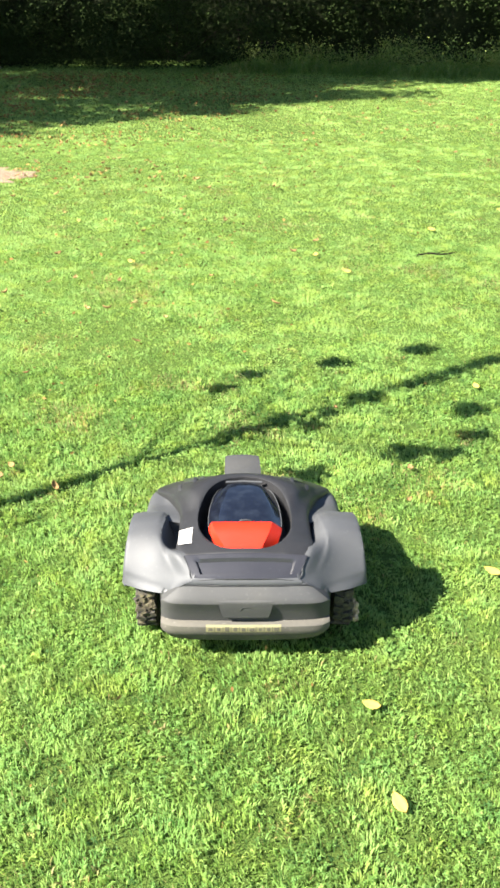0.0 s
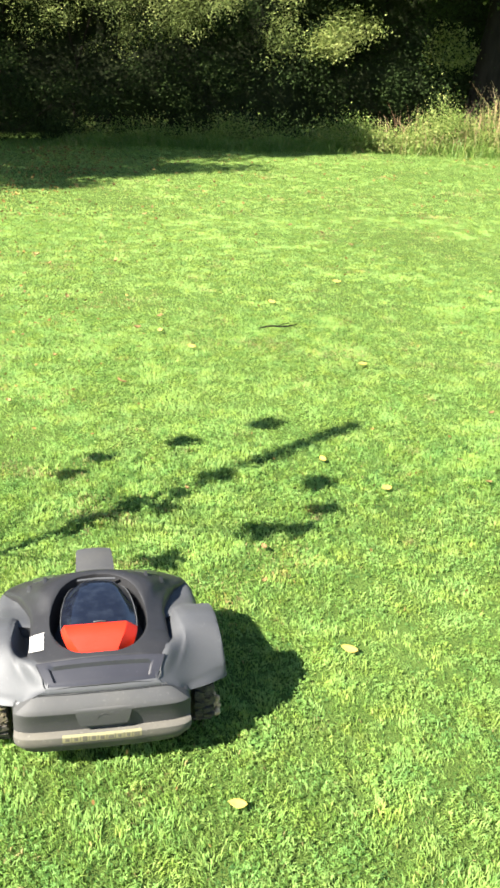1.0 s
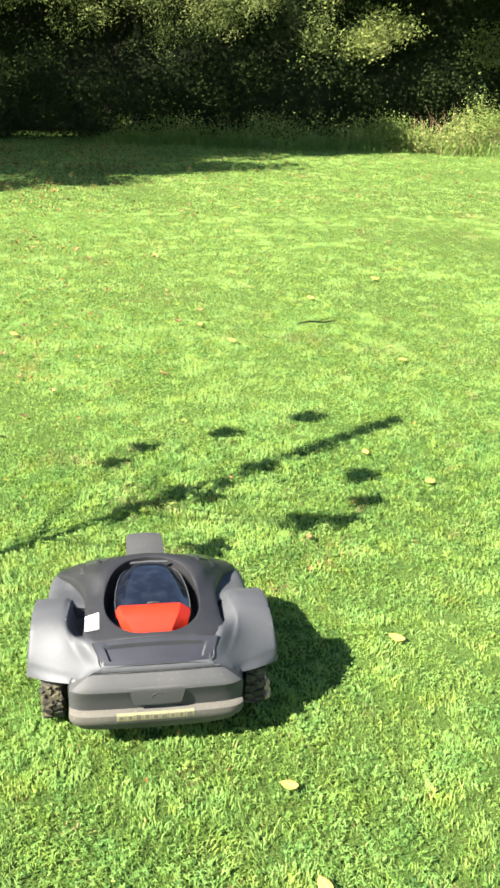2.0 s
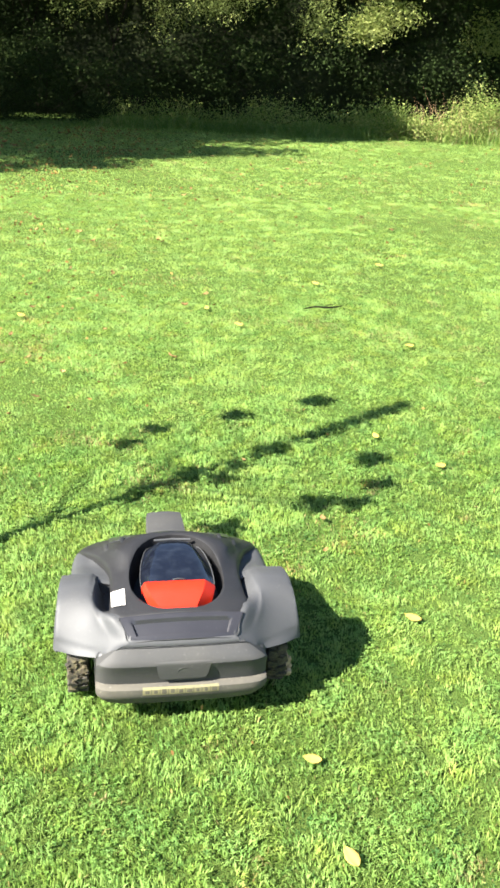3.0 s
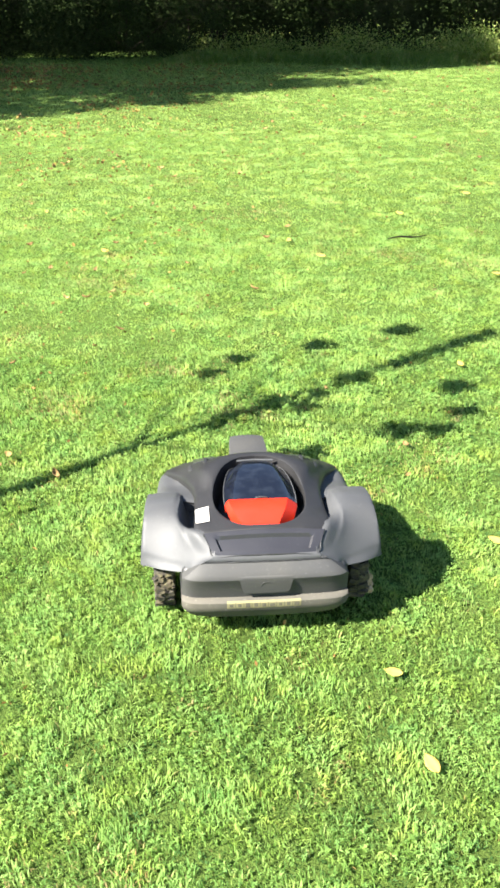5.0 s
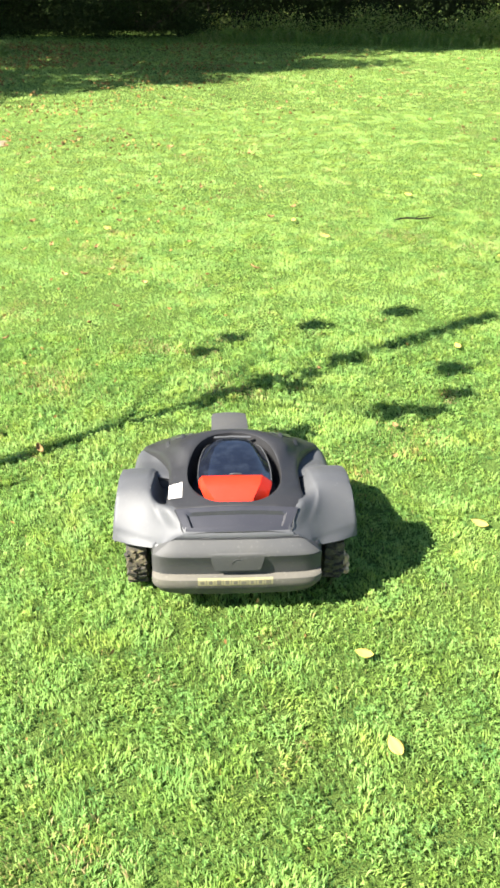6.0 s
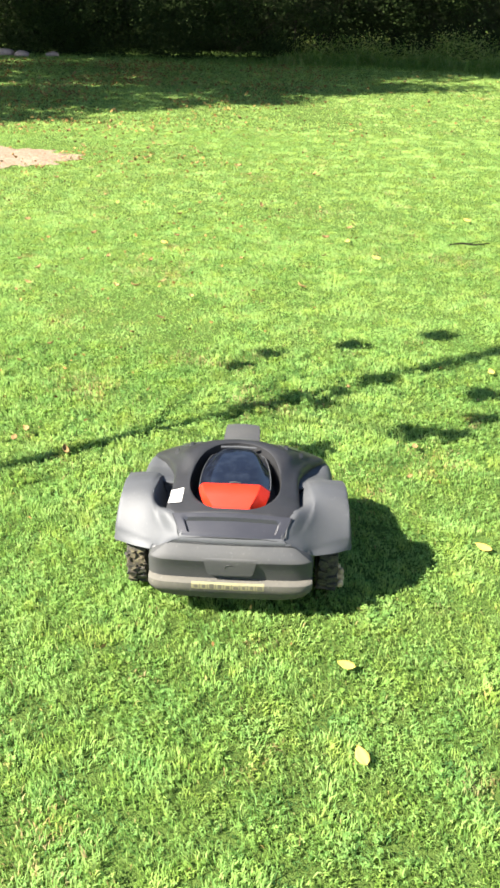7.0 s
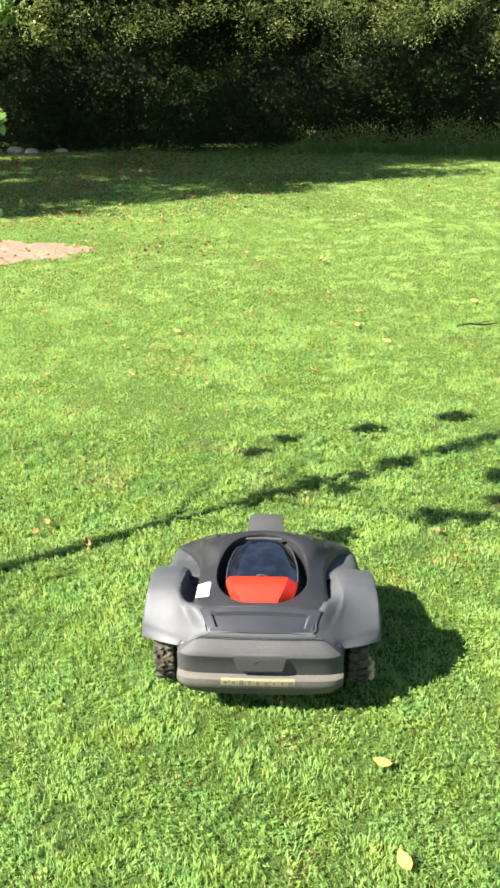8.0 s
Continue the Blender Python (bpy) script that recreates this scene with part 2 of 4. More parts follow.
def arrays_object(name, verts, faces, material, tint=None, parent=None, smooth=False):
    """A mesh straight from arrays: faces is an N x k array of vertex numbers."""
    me = bpy.data.meshes.new(name)
    n, kk = faces.shape
    me.vertices.add(len(verts))
    me.vertices.foreach_set("co", np.ascontiguousarray(verts, dtype=np.float32).ravel())
    me.loops.add(n * kk)
    me.loops.foreach_set("vertex_index", np.ascontiguousarray(faces, dtype=np.int32).ravel())
    me.polygons.add(n)
    me.polygons.foreach_set("loop_start", np.arange(0, n * kk, kk, dtype=np.int32))
    if tint is not None:
        a = me.attributes.new("tint", "FLOAT", "POINT")
        a.data.foreach_set("value", np.ascontiguousarray(tint, dtype=np.float32))
    me.materials.append(material)
    me.update(calc_edges=True)
    if smooth:
        me.shade_smooth()
    ob = new(name, me)
    ob.parent = parent
    return ob


def wave(x, y, seed, scale):
    """A cheap smooth field in -1..1 over the plan."""
    r = np.random.RandomState(seed)
    out = np.zeros_like(x)
    for i in range(7):
        a, f, ph = r.uniform(0, 2 * np.pi), scale * r.uniform(0.5, 1.9), r.uniform(0, 6.28)
        out += np.sin(f * (np.cos(a) * x + np.sin(a) * y) + ph)
    return out / 4.0


def field(x, y, seed, cell):
    """Smooth random patches over the plan, 0..1, about one cell across, with finer ones within."""
    g = np.random.RandomState(seed).uniform(0, 1, (256, 256))
    out = 0.0
    for k2, share in ((1.0, 0.65), (2.1, 0.35)):
        u, v = x * k2 / cell + 40.3, y * k2 / cell + 71.7
        i, j = np.floor(u).astype(int), np.floor(v).astype(int)
        a, b = u - i, v - j
        a, b = a * a * (3 - 2 * a), b * b * (3 - 2 * b)
        i0, i1, j0, j1 = i % 256, (i + 1) % 256, j % 256, (j + 1) % 256
        out = out + share * ((g[i0, j0] * (1 - a) + g[i1, j0] * a) * (1 - b) + (g[i0, j1] * (1 - a) + g[i1, j1] * a) * b)
    return out


def blades(rng, x, y, z, length, width, lean, tint, tri=False, az=None):
    """Grass blades: bent tapering strips from their feet. Returns places, faces and tints."""
    n = len(x)
    a = rng.uniform(0, 2 * np.pi, n) if az is None else az
    d = np.stack([np.cos(a), np.sin(a), np.zeros(n)], 1)
    f = rng.uniform(0, 2 * np.pi, n) if az is None else az + np.pi / 2 + rng.normal(0, 0.5, n)
    s = np.stack([np.cos(f), np.sin(f), np.zeros(n)], 1) * (width / 2)[:, None]
    foot = np.stack([x, y, z], 1)
    up = np.array((0, 0, 1.0))
    l, le = length[:, None], lean[:, None]
    tip = foot + up * l * np.cos(le) + d * l * np.sin(le)
    if tri:
        v = np.stack([foot - s, foot + s, tip], 1).reshape(-1, 3)
        fc = np.arange(3 * n).reshape(n, 3)
        return v, fc, np.repeat(tint, 3)
    midp = foot + up * l * 0.62 * np.cos(le * 0.45) + d * l * 0.62 * np.sin(le * 0.45)
    v = np.stack([foot - s * 0.8, foot + s * 0.8, midp - s, midp + s, tip], 1).reshape(-1, 3)
    b = 5 * np.arange(n)[:, None]
    fc = np.concatenate([b + [0, 1, 3], b + [0, 3, 2], b + [2, 3, 4]], 0)
    return v, fc, np.repeat(tint, 5)


def leaf_cards(rng, centres, size, tint, flat=0.0):
    """Small pointed, folded leaves at the given places, turned at random. Two triangles each side of a midrib."""
    n = len(centres)
    d = rng.normal(size=(n, 3))
    d[:, 2] *= 1 - flat
    d /= np.linalg.norm(d, axis=1)[:, None]
    q = rng.normal(size=(n, 3))
    q[:, 2] *= 1 - flat
    s = np.cross(d, q)
    s /= np.linalg.norm(s, axis=1)[:, None] + 1e-9
    nn = np.cross(d, s)
    sz = size[:, None]
    a, b = centres - d * sz * 0.5, centres + d * sz * 0.5
    w = sz * 0.27
    l, r = centres - s * w + nn * sz * 0.09, centres + s * w + nn * sz * 0.09
    v = np.stack([a, r, b, l], 1).reshape(-1, 3)
    k4 = 4 * np.arange(n)[:, None]
    return v, np.concatenate([k4 + [0, 1, 2], k4 + [0, 2, 3]], 0), np.repeat(tint, 4)


def clover(rng, c, size, tint):
    """Three rounded leaflets round each place, nearly level."""
    n = len(c)
    up = np.stack([rng.normal(0, 0.38, n), rng.normal(0, 0.38, n), np.ones(n)], 1)
    up /= np.linalg.norm(up, axis=1)[:, None]
    a0 = rng.uniform(0, 2 * np.pi, n)
    vs, fs = [], []
    for k3 in range(3):
        a = a0 + k3 * 2.094 + rng.normal(0, 0.15, n)
        d = np.stack([np.cos(a), np.sin(a), np.zeros(n)], 1)
        d -= up * (d * up).sum(1)[:, None]
        w = np.cross(up, d)
        sz = size[:, None]
        at = c + up * rng.normal(0, 0.08, n)[:, None] * sz
        rows = [at + d * sz * u + w * sz * q + up * sz * h for u, q, h in ((0.04, 0, 0), (0.38, -0.32, 0.08), (0.88, -0.20, 0.02), (0.88, 0.20, 0.02), (0.38, 0.32, 0.08))]
        vs.append(np.stack(rows, 1).reshape(-1, 3))
        b = 5 * np.arange(n)[:, None] + 5 * n * k3
        fs.append(np.concatenate([b + [0, 1, 2], b + [0, 2, 3], b + [0, 3, 4]], 0))
    t = np.tile(np.repeat(tint, 5), 3)
    return np.concatenate(vs), np.concatenate(fs), t


def oval_leaves(rng, centres, size, tint, flat=0.0):
    """Like leaf_cards, but with an oval outline, a folded midrib and a drooping tip."""
    n = len(centres)
    d = rng.normal(size=(n, 3))
    d[:, 2] *= 1 - flat
    d /= np.linalg.norm(d, axis=1)[:, None]
    s = np.cross(d, rng.normal(size=(n, 3)) * (1, 1, 1 - flat))
    s /= np.linalg.norm(s, axis=1)[:, None] + 1e-9
    up = np.cross(s, d)
    sz = size[:, None]
    rows = []
    for u, w in ((0.0, 0.03), (0.2, 0.19), (0.45, 0.27), (0.7, 0.20), (0.9, 0.08), (1.0, 0.005)):
        mid = centres + d * sz * (u - 0.5) - up * sz * 0.16 * u * u
        rows += [mid - s * sz * w + up * sz * w * 0.35, mid, mid + s * sz * w + up * sz * w * 0.35]
    v = np.stack(rows, 1).reshape(-1, 3)
    b = 18 * np.arange(n)[:, None]
    q = [b + [3 * i + j, 3 * i + j + 1, 3 * i + j + 4, 3 * i + j + 3] for i in range(5) for j in range(2)]
    return v, np.concatenate(q, 0), np.repeat(tint, 18)


# ---- ground ----
GROUND = -0.020                      # the soil; the mown tips of the grass stand at about 0


def ground_mesh():
    c = np.unique(np.concatenate([np.linspace(-6, 14, 81), -6 - np.geomspace(0.5, 600, 24), 14 + np.geomspace(0.5, 600, 24)]))
    x, y = np.meshgrid(c - 3.5, c)
    z = np.full_like(x, GROUND) + 0.004 * wave(x, y, 3, 3.0)
    m = len(c)
    i = np.arange(m * m).reshape(m, m)
    f = np.stack([i[:-1, :-1], i[:-1, 1:], i[1:, 1:], i[1:, :-1]], -1).reshape(-1, 4)
    return np.stack([x, y, z], -1).reshape(-1, 3), f


gv, gf = ground_mesh()
ground = tagged(arrays_object("ground", gv, gf, M_SOIL, smooth=True), "mown lawn soil and thatch under short grass", "ground", kind="structure")

PATCH = (-2.02, 5.12)                # the worn bare patch


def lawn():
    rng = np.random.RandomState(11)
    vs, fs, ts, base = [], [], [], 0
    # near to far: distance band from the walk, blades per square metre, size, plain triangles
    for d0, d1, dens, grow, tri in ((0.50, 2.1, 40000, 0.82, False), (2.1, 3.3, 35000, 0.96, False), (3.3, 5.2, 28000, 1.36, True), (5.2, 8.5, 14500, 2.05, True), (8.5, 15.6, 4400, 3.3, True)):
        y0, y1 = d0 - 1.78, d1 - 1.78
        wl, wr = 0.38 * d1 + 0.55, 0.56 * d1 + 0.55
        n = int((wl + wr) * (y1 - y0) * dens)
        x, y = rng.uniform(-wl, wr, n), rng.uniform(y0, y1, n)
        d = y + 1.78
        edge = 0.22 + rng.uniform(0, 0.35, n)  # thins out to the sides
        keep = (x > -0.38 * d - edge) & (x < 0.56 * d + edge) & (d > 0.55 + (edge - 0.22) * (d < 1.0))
        keep &= ((x - PATCH[0]) / 0.44) ** 2 + ((y - PATCH[1]) / 0.38) ** 2 + 0.25 * wave(x, y, 9, 9) > rng.uniform(0.5, 1.0, n)
        x, y = x[keep], y[keep]
        if grow < 1.2:  # thin spots between the tufts
            thin = np.clip((0.36 - field(x, y, 28, 0.040)) / 0.06, 0, 1)
            keep = rng.uniform(0, 1, len(x)) > 0.5 * thin
            x, y = x[keep], y[keep]
        n = len(x)
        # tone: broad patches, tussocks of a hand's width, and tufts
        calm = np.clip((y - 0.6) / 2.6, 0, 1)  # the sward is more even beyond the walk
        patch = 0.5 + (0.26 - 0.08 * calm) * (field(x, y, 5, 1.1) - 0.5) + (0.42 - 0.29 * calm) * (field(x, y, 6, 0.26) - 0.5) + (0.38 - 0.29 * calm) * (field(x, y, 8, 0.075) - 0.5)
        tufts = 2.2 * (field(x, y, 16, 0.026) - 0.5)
        # gaps: shorter blades, with the shade between tufts put into their tint
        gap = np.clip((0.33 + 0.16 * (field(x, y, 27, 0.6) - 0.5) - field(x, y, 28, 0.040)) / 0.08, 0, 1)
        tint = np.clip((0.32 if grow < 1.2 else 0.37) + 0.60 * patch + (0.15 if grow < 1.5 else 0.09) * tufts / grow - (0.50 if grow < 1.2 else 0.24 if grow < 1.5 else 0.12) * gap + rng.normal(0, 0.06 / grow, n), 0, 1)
        tint = np.minimum(tint, 0.77)
        straw = rng.uniform(0, 1, n) < 0.010 + 2.0 * np.clip(field(x, y, 23, 0.45) - 0.68, 0, 0.2) + 3.0 * np.clip(field(x, y, 24, 0.13) - 0.74, 0, 0.2)
        tint[straw] = rng.uniform(0.92, 1.0, straw.sum())
        tuft_h = np.clip(1.0 + ((0.36 if grow < 1.2 else 0.25 if grow < 1.5 else 0.12) * tufts - 0.40 * gap + 0.35 * (field(x, y, 17, 0.10) - 0.5)) / grow**1.6, 0.4, 1.5)
        az = 7.0 * field(x, y, 18, 0.12) + rng.normal(0, 1.1, n)
        length = rng.uniform(0.010, 0.0215, n) * (0.85 + 0.3 * patch) * (1.0 if grow < 1.2 else 1.1) * tuft_h
        width = rng.uniform(0.0018, 0.0042, n) * grow
        lean = np.abs(rng.normal(0.70 if grow < 1.2 else 1.0, 0.36 if grow < 1.2 else 0.25, n)).clip(0, 1.4)
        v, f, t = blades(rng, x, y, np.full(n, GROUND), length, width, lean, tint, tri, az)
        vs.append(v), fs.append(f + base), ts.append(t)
        base += len(v)
        if grow < 1.5:  # clover and daisy leaves among the blades
            m = int(n * (0.27 if grow < 0.9 else 0.15))
            pick = rng.choice(n, m, replace=False)
            here = np.clip(4.0 * (field(x[pick], y[pick], 14, 0.16) - 0.35), 0.12, 1) > rng.uniform(0, 1, m)
            pick = pick[here]
            c = np.stack([x[pick], y[pick], -0.005 + 0.006 * (tuft_h[pick] - 1) / 0.5 + rng.uniform(-0.005, 0.005, len(pick))], 1)
            v, f, t = clover(rng, c, rng.uniform(0.0042, 0.0082, len(pick)) * (0.8 if grow < 0.9 else 0.88), np.clip(tint[pick] - 0.17 + rng.normal(0, 0.08, len(pick)), 0, 1))
            vs.append(v), fs.append(f + base), ts.append(t)
            base += len(v)
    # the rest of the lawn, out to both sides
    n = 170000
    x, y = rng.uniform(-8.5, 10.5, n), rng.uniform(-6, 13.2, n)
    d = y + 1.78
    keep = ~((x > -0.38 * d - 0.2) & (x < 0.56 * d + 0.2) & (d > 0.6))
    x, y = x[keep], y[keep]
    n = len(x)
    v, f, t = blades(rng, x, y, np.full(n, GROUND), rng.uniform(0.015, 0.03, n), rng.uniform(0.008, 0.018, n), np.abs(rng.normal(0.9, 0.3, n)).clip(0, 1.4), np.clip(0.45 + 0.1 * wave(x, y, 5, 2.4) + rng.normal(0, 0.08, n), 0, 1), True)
    vs.append(v), fs.append(f + base), ts.append(t)
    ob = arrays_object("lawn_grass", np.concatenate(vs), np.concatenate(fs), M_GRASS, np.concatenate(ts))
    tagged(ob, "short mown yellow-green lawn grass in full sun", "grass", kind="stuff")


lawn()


# ---- the robotic mower ----
mower = thing("robotic_lawn_mower", (-0.013, 0.0, 0.0), "dusty grey robotic lawn mower with red stop button on the lawn", "lawn mower")


def mirrored(rows, side):
    return [[(side * x, y, z) for x, y, z in r] for r in rows]


WING_TOP = [  # over the wheel: from the inner foot over the ridge to the outer hem; front to back
    [(0.164, 0.100, 0.150), (0.172, 0.102, 0.150), (0.192, 0.106, 0.150), (0.226, 0.106, 0.150), (0.246, 0.102, 0.145), (0.252, 0.098, 0.130)],
    [(0.162, 0.098, 0.180), (0.170, 0.101, 0.198), (0.192, 0.105, 0.206), (0.244, 0.105, 0.2045), (0.254, 0.103, 0.196), (0.257, 0.098, 0.138)],
    [(0.160, 0.094, 0.188), (0.171, 0.095, 0.207), (0.194, 0.098, 0.213), (0.247, 0.097, 0.2105), (0.257, 0.097, 0.200), (0.260, 0.092, 0.137)],
    [(0.153, 0.055, 0.188), (0.173, 0.060, 0.217), (0.199, 0.062, 0.222), (0.250, 0.060, 0.2165), (0.261, 0.057, 0.204), (0.265, 0.054, 0.134)],
    [(0.152, 0.022, 0.188), (0.176, 0.026, 0.217), (0.204, 0.028, 0.2215), (0.250, 0.027, 0.2135), (0.263, 0.024, 0.200), (0.269, 0.018, 0.131)],
]
WING_BACK = [  # the slope down to the rear
    [(0.153, 0.004, 0.196), (0.177, 0.008, 0.214), (0.206, 0.012, 0.2205), (0.251, 0.010, 0.2095), (0.264, 0.006, 0.195), (0.270, 0.000, 0.130)],
    [(0.157, -0.024, 0.2115), (0.177, -0.016, 0.212), (0.208, -0.008, 0.208), (0.252, -0.010, 0.197), (0.266, -0.014, 0.182), (0.271, -0.020, 0.129)],
    [(0.1405, -0.068, 0.2165), (0.168, -0.056, 0.203), (0.208, -0.042, 0.181), (0.252, -0.037, 0.171), (0.267, -0.038, 0.158), (0.272, -0.042, 0.128)],
    [(0.109, -0.1185, 0.185), (0.150, -0.096, 0.176), (0.194, -0.072, 0.157), (0.238, -0.058, 0.148), (0.263, -0.053, 0.140), (0.272, -0.052, 0.127)],
    [(0.132, -0.1235, 0.172), (0.153, -0.1185, 0.1555), (0.177, -0.109, 0.1385), (0.224, -0.088, 0.132), (0.254, -0.069, 0.128), (0.270, -0.058, 0.125)],
]
WING = WING_TOP + WING_BACK


def with_rim(rows, depth):
    """Steepens the wing's inner wall down into the recess beside the deck, and tightens the rim above it."""
    out = []
    for i, r in enumerate(rows):
        (x0, y0, z0), (x1, y1, z1), (x2, y2, z2) = r[:3]
        deep = (0.005, 0.010, 0.013, 0.016, 0.018, 0.018, 0.016, 0.004, 0.0, 0.0)[i]
        tuck = 0.010 * (1 - depth) * (1, 1, 1, 1, 1, 0.9, 0.6, 0.2, 0, 0)[i]
        wide = (0.0, 0.003, 0.005, 0.006, 0.007, 0.007, 0.006, 0.002, 0.0, 0.0)[i]
        inner = (0.020 if depth > 0.5 else 0.010) if wide else 0.0
        floor = (x0 - inner - 0.5 * tuck, y0, z0 - depth * deep)
        foot = (x0 + 0.4 * inner - tuck if wide else x0 + 0.5 * (x1 - x0), y0 if wide else y0 + 0.5 * (y1 - y0), z0 - depth * deep if wide else z0 + 0.5 * (z1 - z0))
        rim = (x1 - 0.001 + wide - tuck * (wide > 0), y1, z1 - 0.4 * wide)
        top = (x1 + 0.24 * (x2 - x1) + wide - tuck * (wide > 0), y1 + 0.24 * (y2 - y1), z1 + 0.24 * (z2 - z1) + 0.0012 * (wide > 0))
        out.append([floor, foot, rim, top, *r[2:]])
    return out


EASE = np.outer(np.clip((np.arange(64) - 24) / 10, 0, 1) * np.clip((60 - np.arange(64)) / 6, 0, 1), np.clip((np.arange(42) - 17) / 4, 0, 1) * np.clip((33 - np.arange(42)) / 5, 0, 1))[:, :, None]
bm = bmesh.new()
for side in (1, -1):
    g = loft_grid(mirrored(with_rim(WING, 1.0 if side < 0 else 0.15), side), 42, 64)
    for _ in range(40):  # ease the rear slope between the rim and the outer shoulder
        h = g.copy()
        h[1:-1, 1:-1] = 0.25 * (g[:-2, 1:-1] + g[2:, 1:-1] + g[1:-1, :-2] + g[1:-1, 2:])
        g = g + EASE * (h - g)
    sheet(bm, g, flip=side > 0)
band = []
for v in np.linspace(0, 1, 8):
    w = 0.109 + 0.023 * v
    band.append([(s * w, -0.1185 - 0.005 * v - 0.004 * (1 - s * s) - 0.002 * math.sin(math.pi * v), 0.185 - 0.013 * v) for s in np.linspace(-1, 1, 25)])
sheet(bm, band)
bmesh.ops.remove_doubles(bm, verts=bm.verts[:], dist=0.0028)
bmesh.ops.recalc_face_normals(bm, faces=bm.faces[:])
thicken(bm, -0.004)
shell = part("rear_shell", bm, M_SHELL, mower, "light grey moulded plastic over both rear wheels")

# front flanks below the deck, one each side
FLANK_SIDE = [
    [(0.140, 0.078, 0.140), (0.184, 0.081, 0.140), (0.212, 0.085, 0.145), (0.225, 0.087, 0.145), (0.230, 0.088, 0.130), (0.235, 0.089, 0.090)],
    [(0.144, 0.083, 0.188), (0.185, 0.086, 0.193), (0.213, 0.089, 0.191), (0.226, 0.089, 0.178), (0.231, 0.089, 0.148), (0.235, 0.0895, 0.090)],
    [(0.146, 0.085, 0.198), (0.186, 0.088, 0.203), (0.214, 0.090, 0.200), (0.226, 0.090, 0.185), (0.231, 0.090, 0.150), (0.235, 0.090, 0.090)],
    [(0.148, 0.150, 0.199), (0.188, 0.152, 0.202), (0.214, 0.154, 0.198), (0.225, 0.156, 0.183), (0.230, 0.156, 0.148), (0.234, 0.156, 0.085)],
    [(0.160, 0.205, 0.198), (0.190, 0.213, 0.198), (0.211, 0.218, 0.192), (0.221, 0.221, 0.177), (0.226, 0.222, 0.142), (0.230, 0.222, 0.080)],
    [(0.166, 0.236, 0.190), (0.186, 0.250, 0.187), (0.201, 0.259, 0.178), (0.208, 0.264, 0.162), (0.212, 0.267, 0.130), (0.214, 0.268, 0.075)],
]
FLANK_FRONT = [
    [(0.146, 0.272, 0.172), (0.160, 0.296, 0.164), (0.170, 0.310, 0.152), (0.174, 0.318, 0.136), (0.176, 0.323, 0.110), (0.176, 0.326, 0.070)],
    [(0.080, 0.302, 0.164), (0.085, 0.338, 0.148), (0.088, 0.354, 0.132), (0.090, 0.362, 0.116), (0.090, 0.368, 0.095), (0.090, 0.370, 0.065)],
    [(0.000, 0.312, 0.164), (0.000, 0.348, 0.148), (0.000, 0.366, 0.132), (0.000, 0.374, 0.116), (0.000, 0.380, 0.095), (0.000, 0.382, 0.065)],
]
FLANK = FLANK_SIDE + FLANK_FRONT
for side in (1, -1):
    bm = bmesh.new()
    loft(bm, mirrored(FLANK, side), 26, 44, flip=side > 0)
    thicken(bm, -0.003)
    part("front_flank", bm, M_SHELL, mower, "grey plastic front flank")

# deck with the oval well
DECK_MID = (0.0, 0.055)
OUTER = [(0.0, -0.080), (0.07, -0.080), (0.132, -0.080), (0.150, -0.054), (0.151, -0.022), (0.149, 0.015), (0.148, 0.060), (0.152, 0.110), (0.178, 0.168),
         (0.210, 0.216), (0.202, 0.250), (0.154, 0.284), (0.080, 0.312), (0.0, 0.322)]


def deck_z(x, y):
    return np.interp(y, [-0.08, -0.03, 0.05, 0.13, 0.205, 0.26, 0.325], [0.2225, 0.231, 0.240, 0.244, 0.240, 0.222, 0.180]) - (0.65 + 0.55 * np.clip((y + 0.04) / 0.05, 0, 1) * np.clip((0.15 - y) / 0.06, 0, 1)) * x * x


def polar(curve, th):
    """Radius of a closed curve about the deck's middle at the angles th."""
    c = np.vstack([spline(curve, 160), (spline(curve, 160) * (-1, 1))[::-1]]) - DECK_MID
    a = np.mod(np.arctan2(c[:, 1], c[:, 0]), 2 * np.pi)
    o = np.argsort(a)
    return np.interp(th, np.r_[a[o] - 2 * np.pi, a[o], a[o] + 2 * np.pi], np.tile(np.hypot(*c[o].T), 3))


def deck_rise(s, y):
    """How far the deck swells round the front of the well; s runs from the well's edge to the deck's."""
    return 0.015 * np.clip((y - 0.05) / 0.13, 0, 1) ** 1.3 * math.exp(-(((max(s, 0) - 0.12) / 0.30) ** 2))


def deck_top(x, y):
    a = np.array([math.atan2(y - DECK_MID[1], x - DECK_MID[0]) % (2 * math.pi)])
    r0, r1 = float(polar(WELL, a)[0]), float(polar(OUTER, a)[0])
    return float(deck_z(x, y) + deck_rise((math.hypot(x - DECK_MID[0], y - DECK_MID[1]) - r0) / (r1 - r0), y))


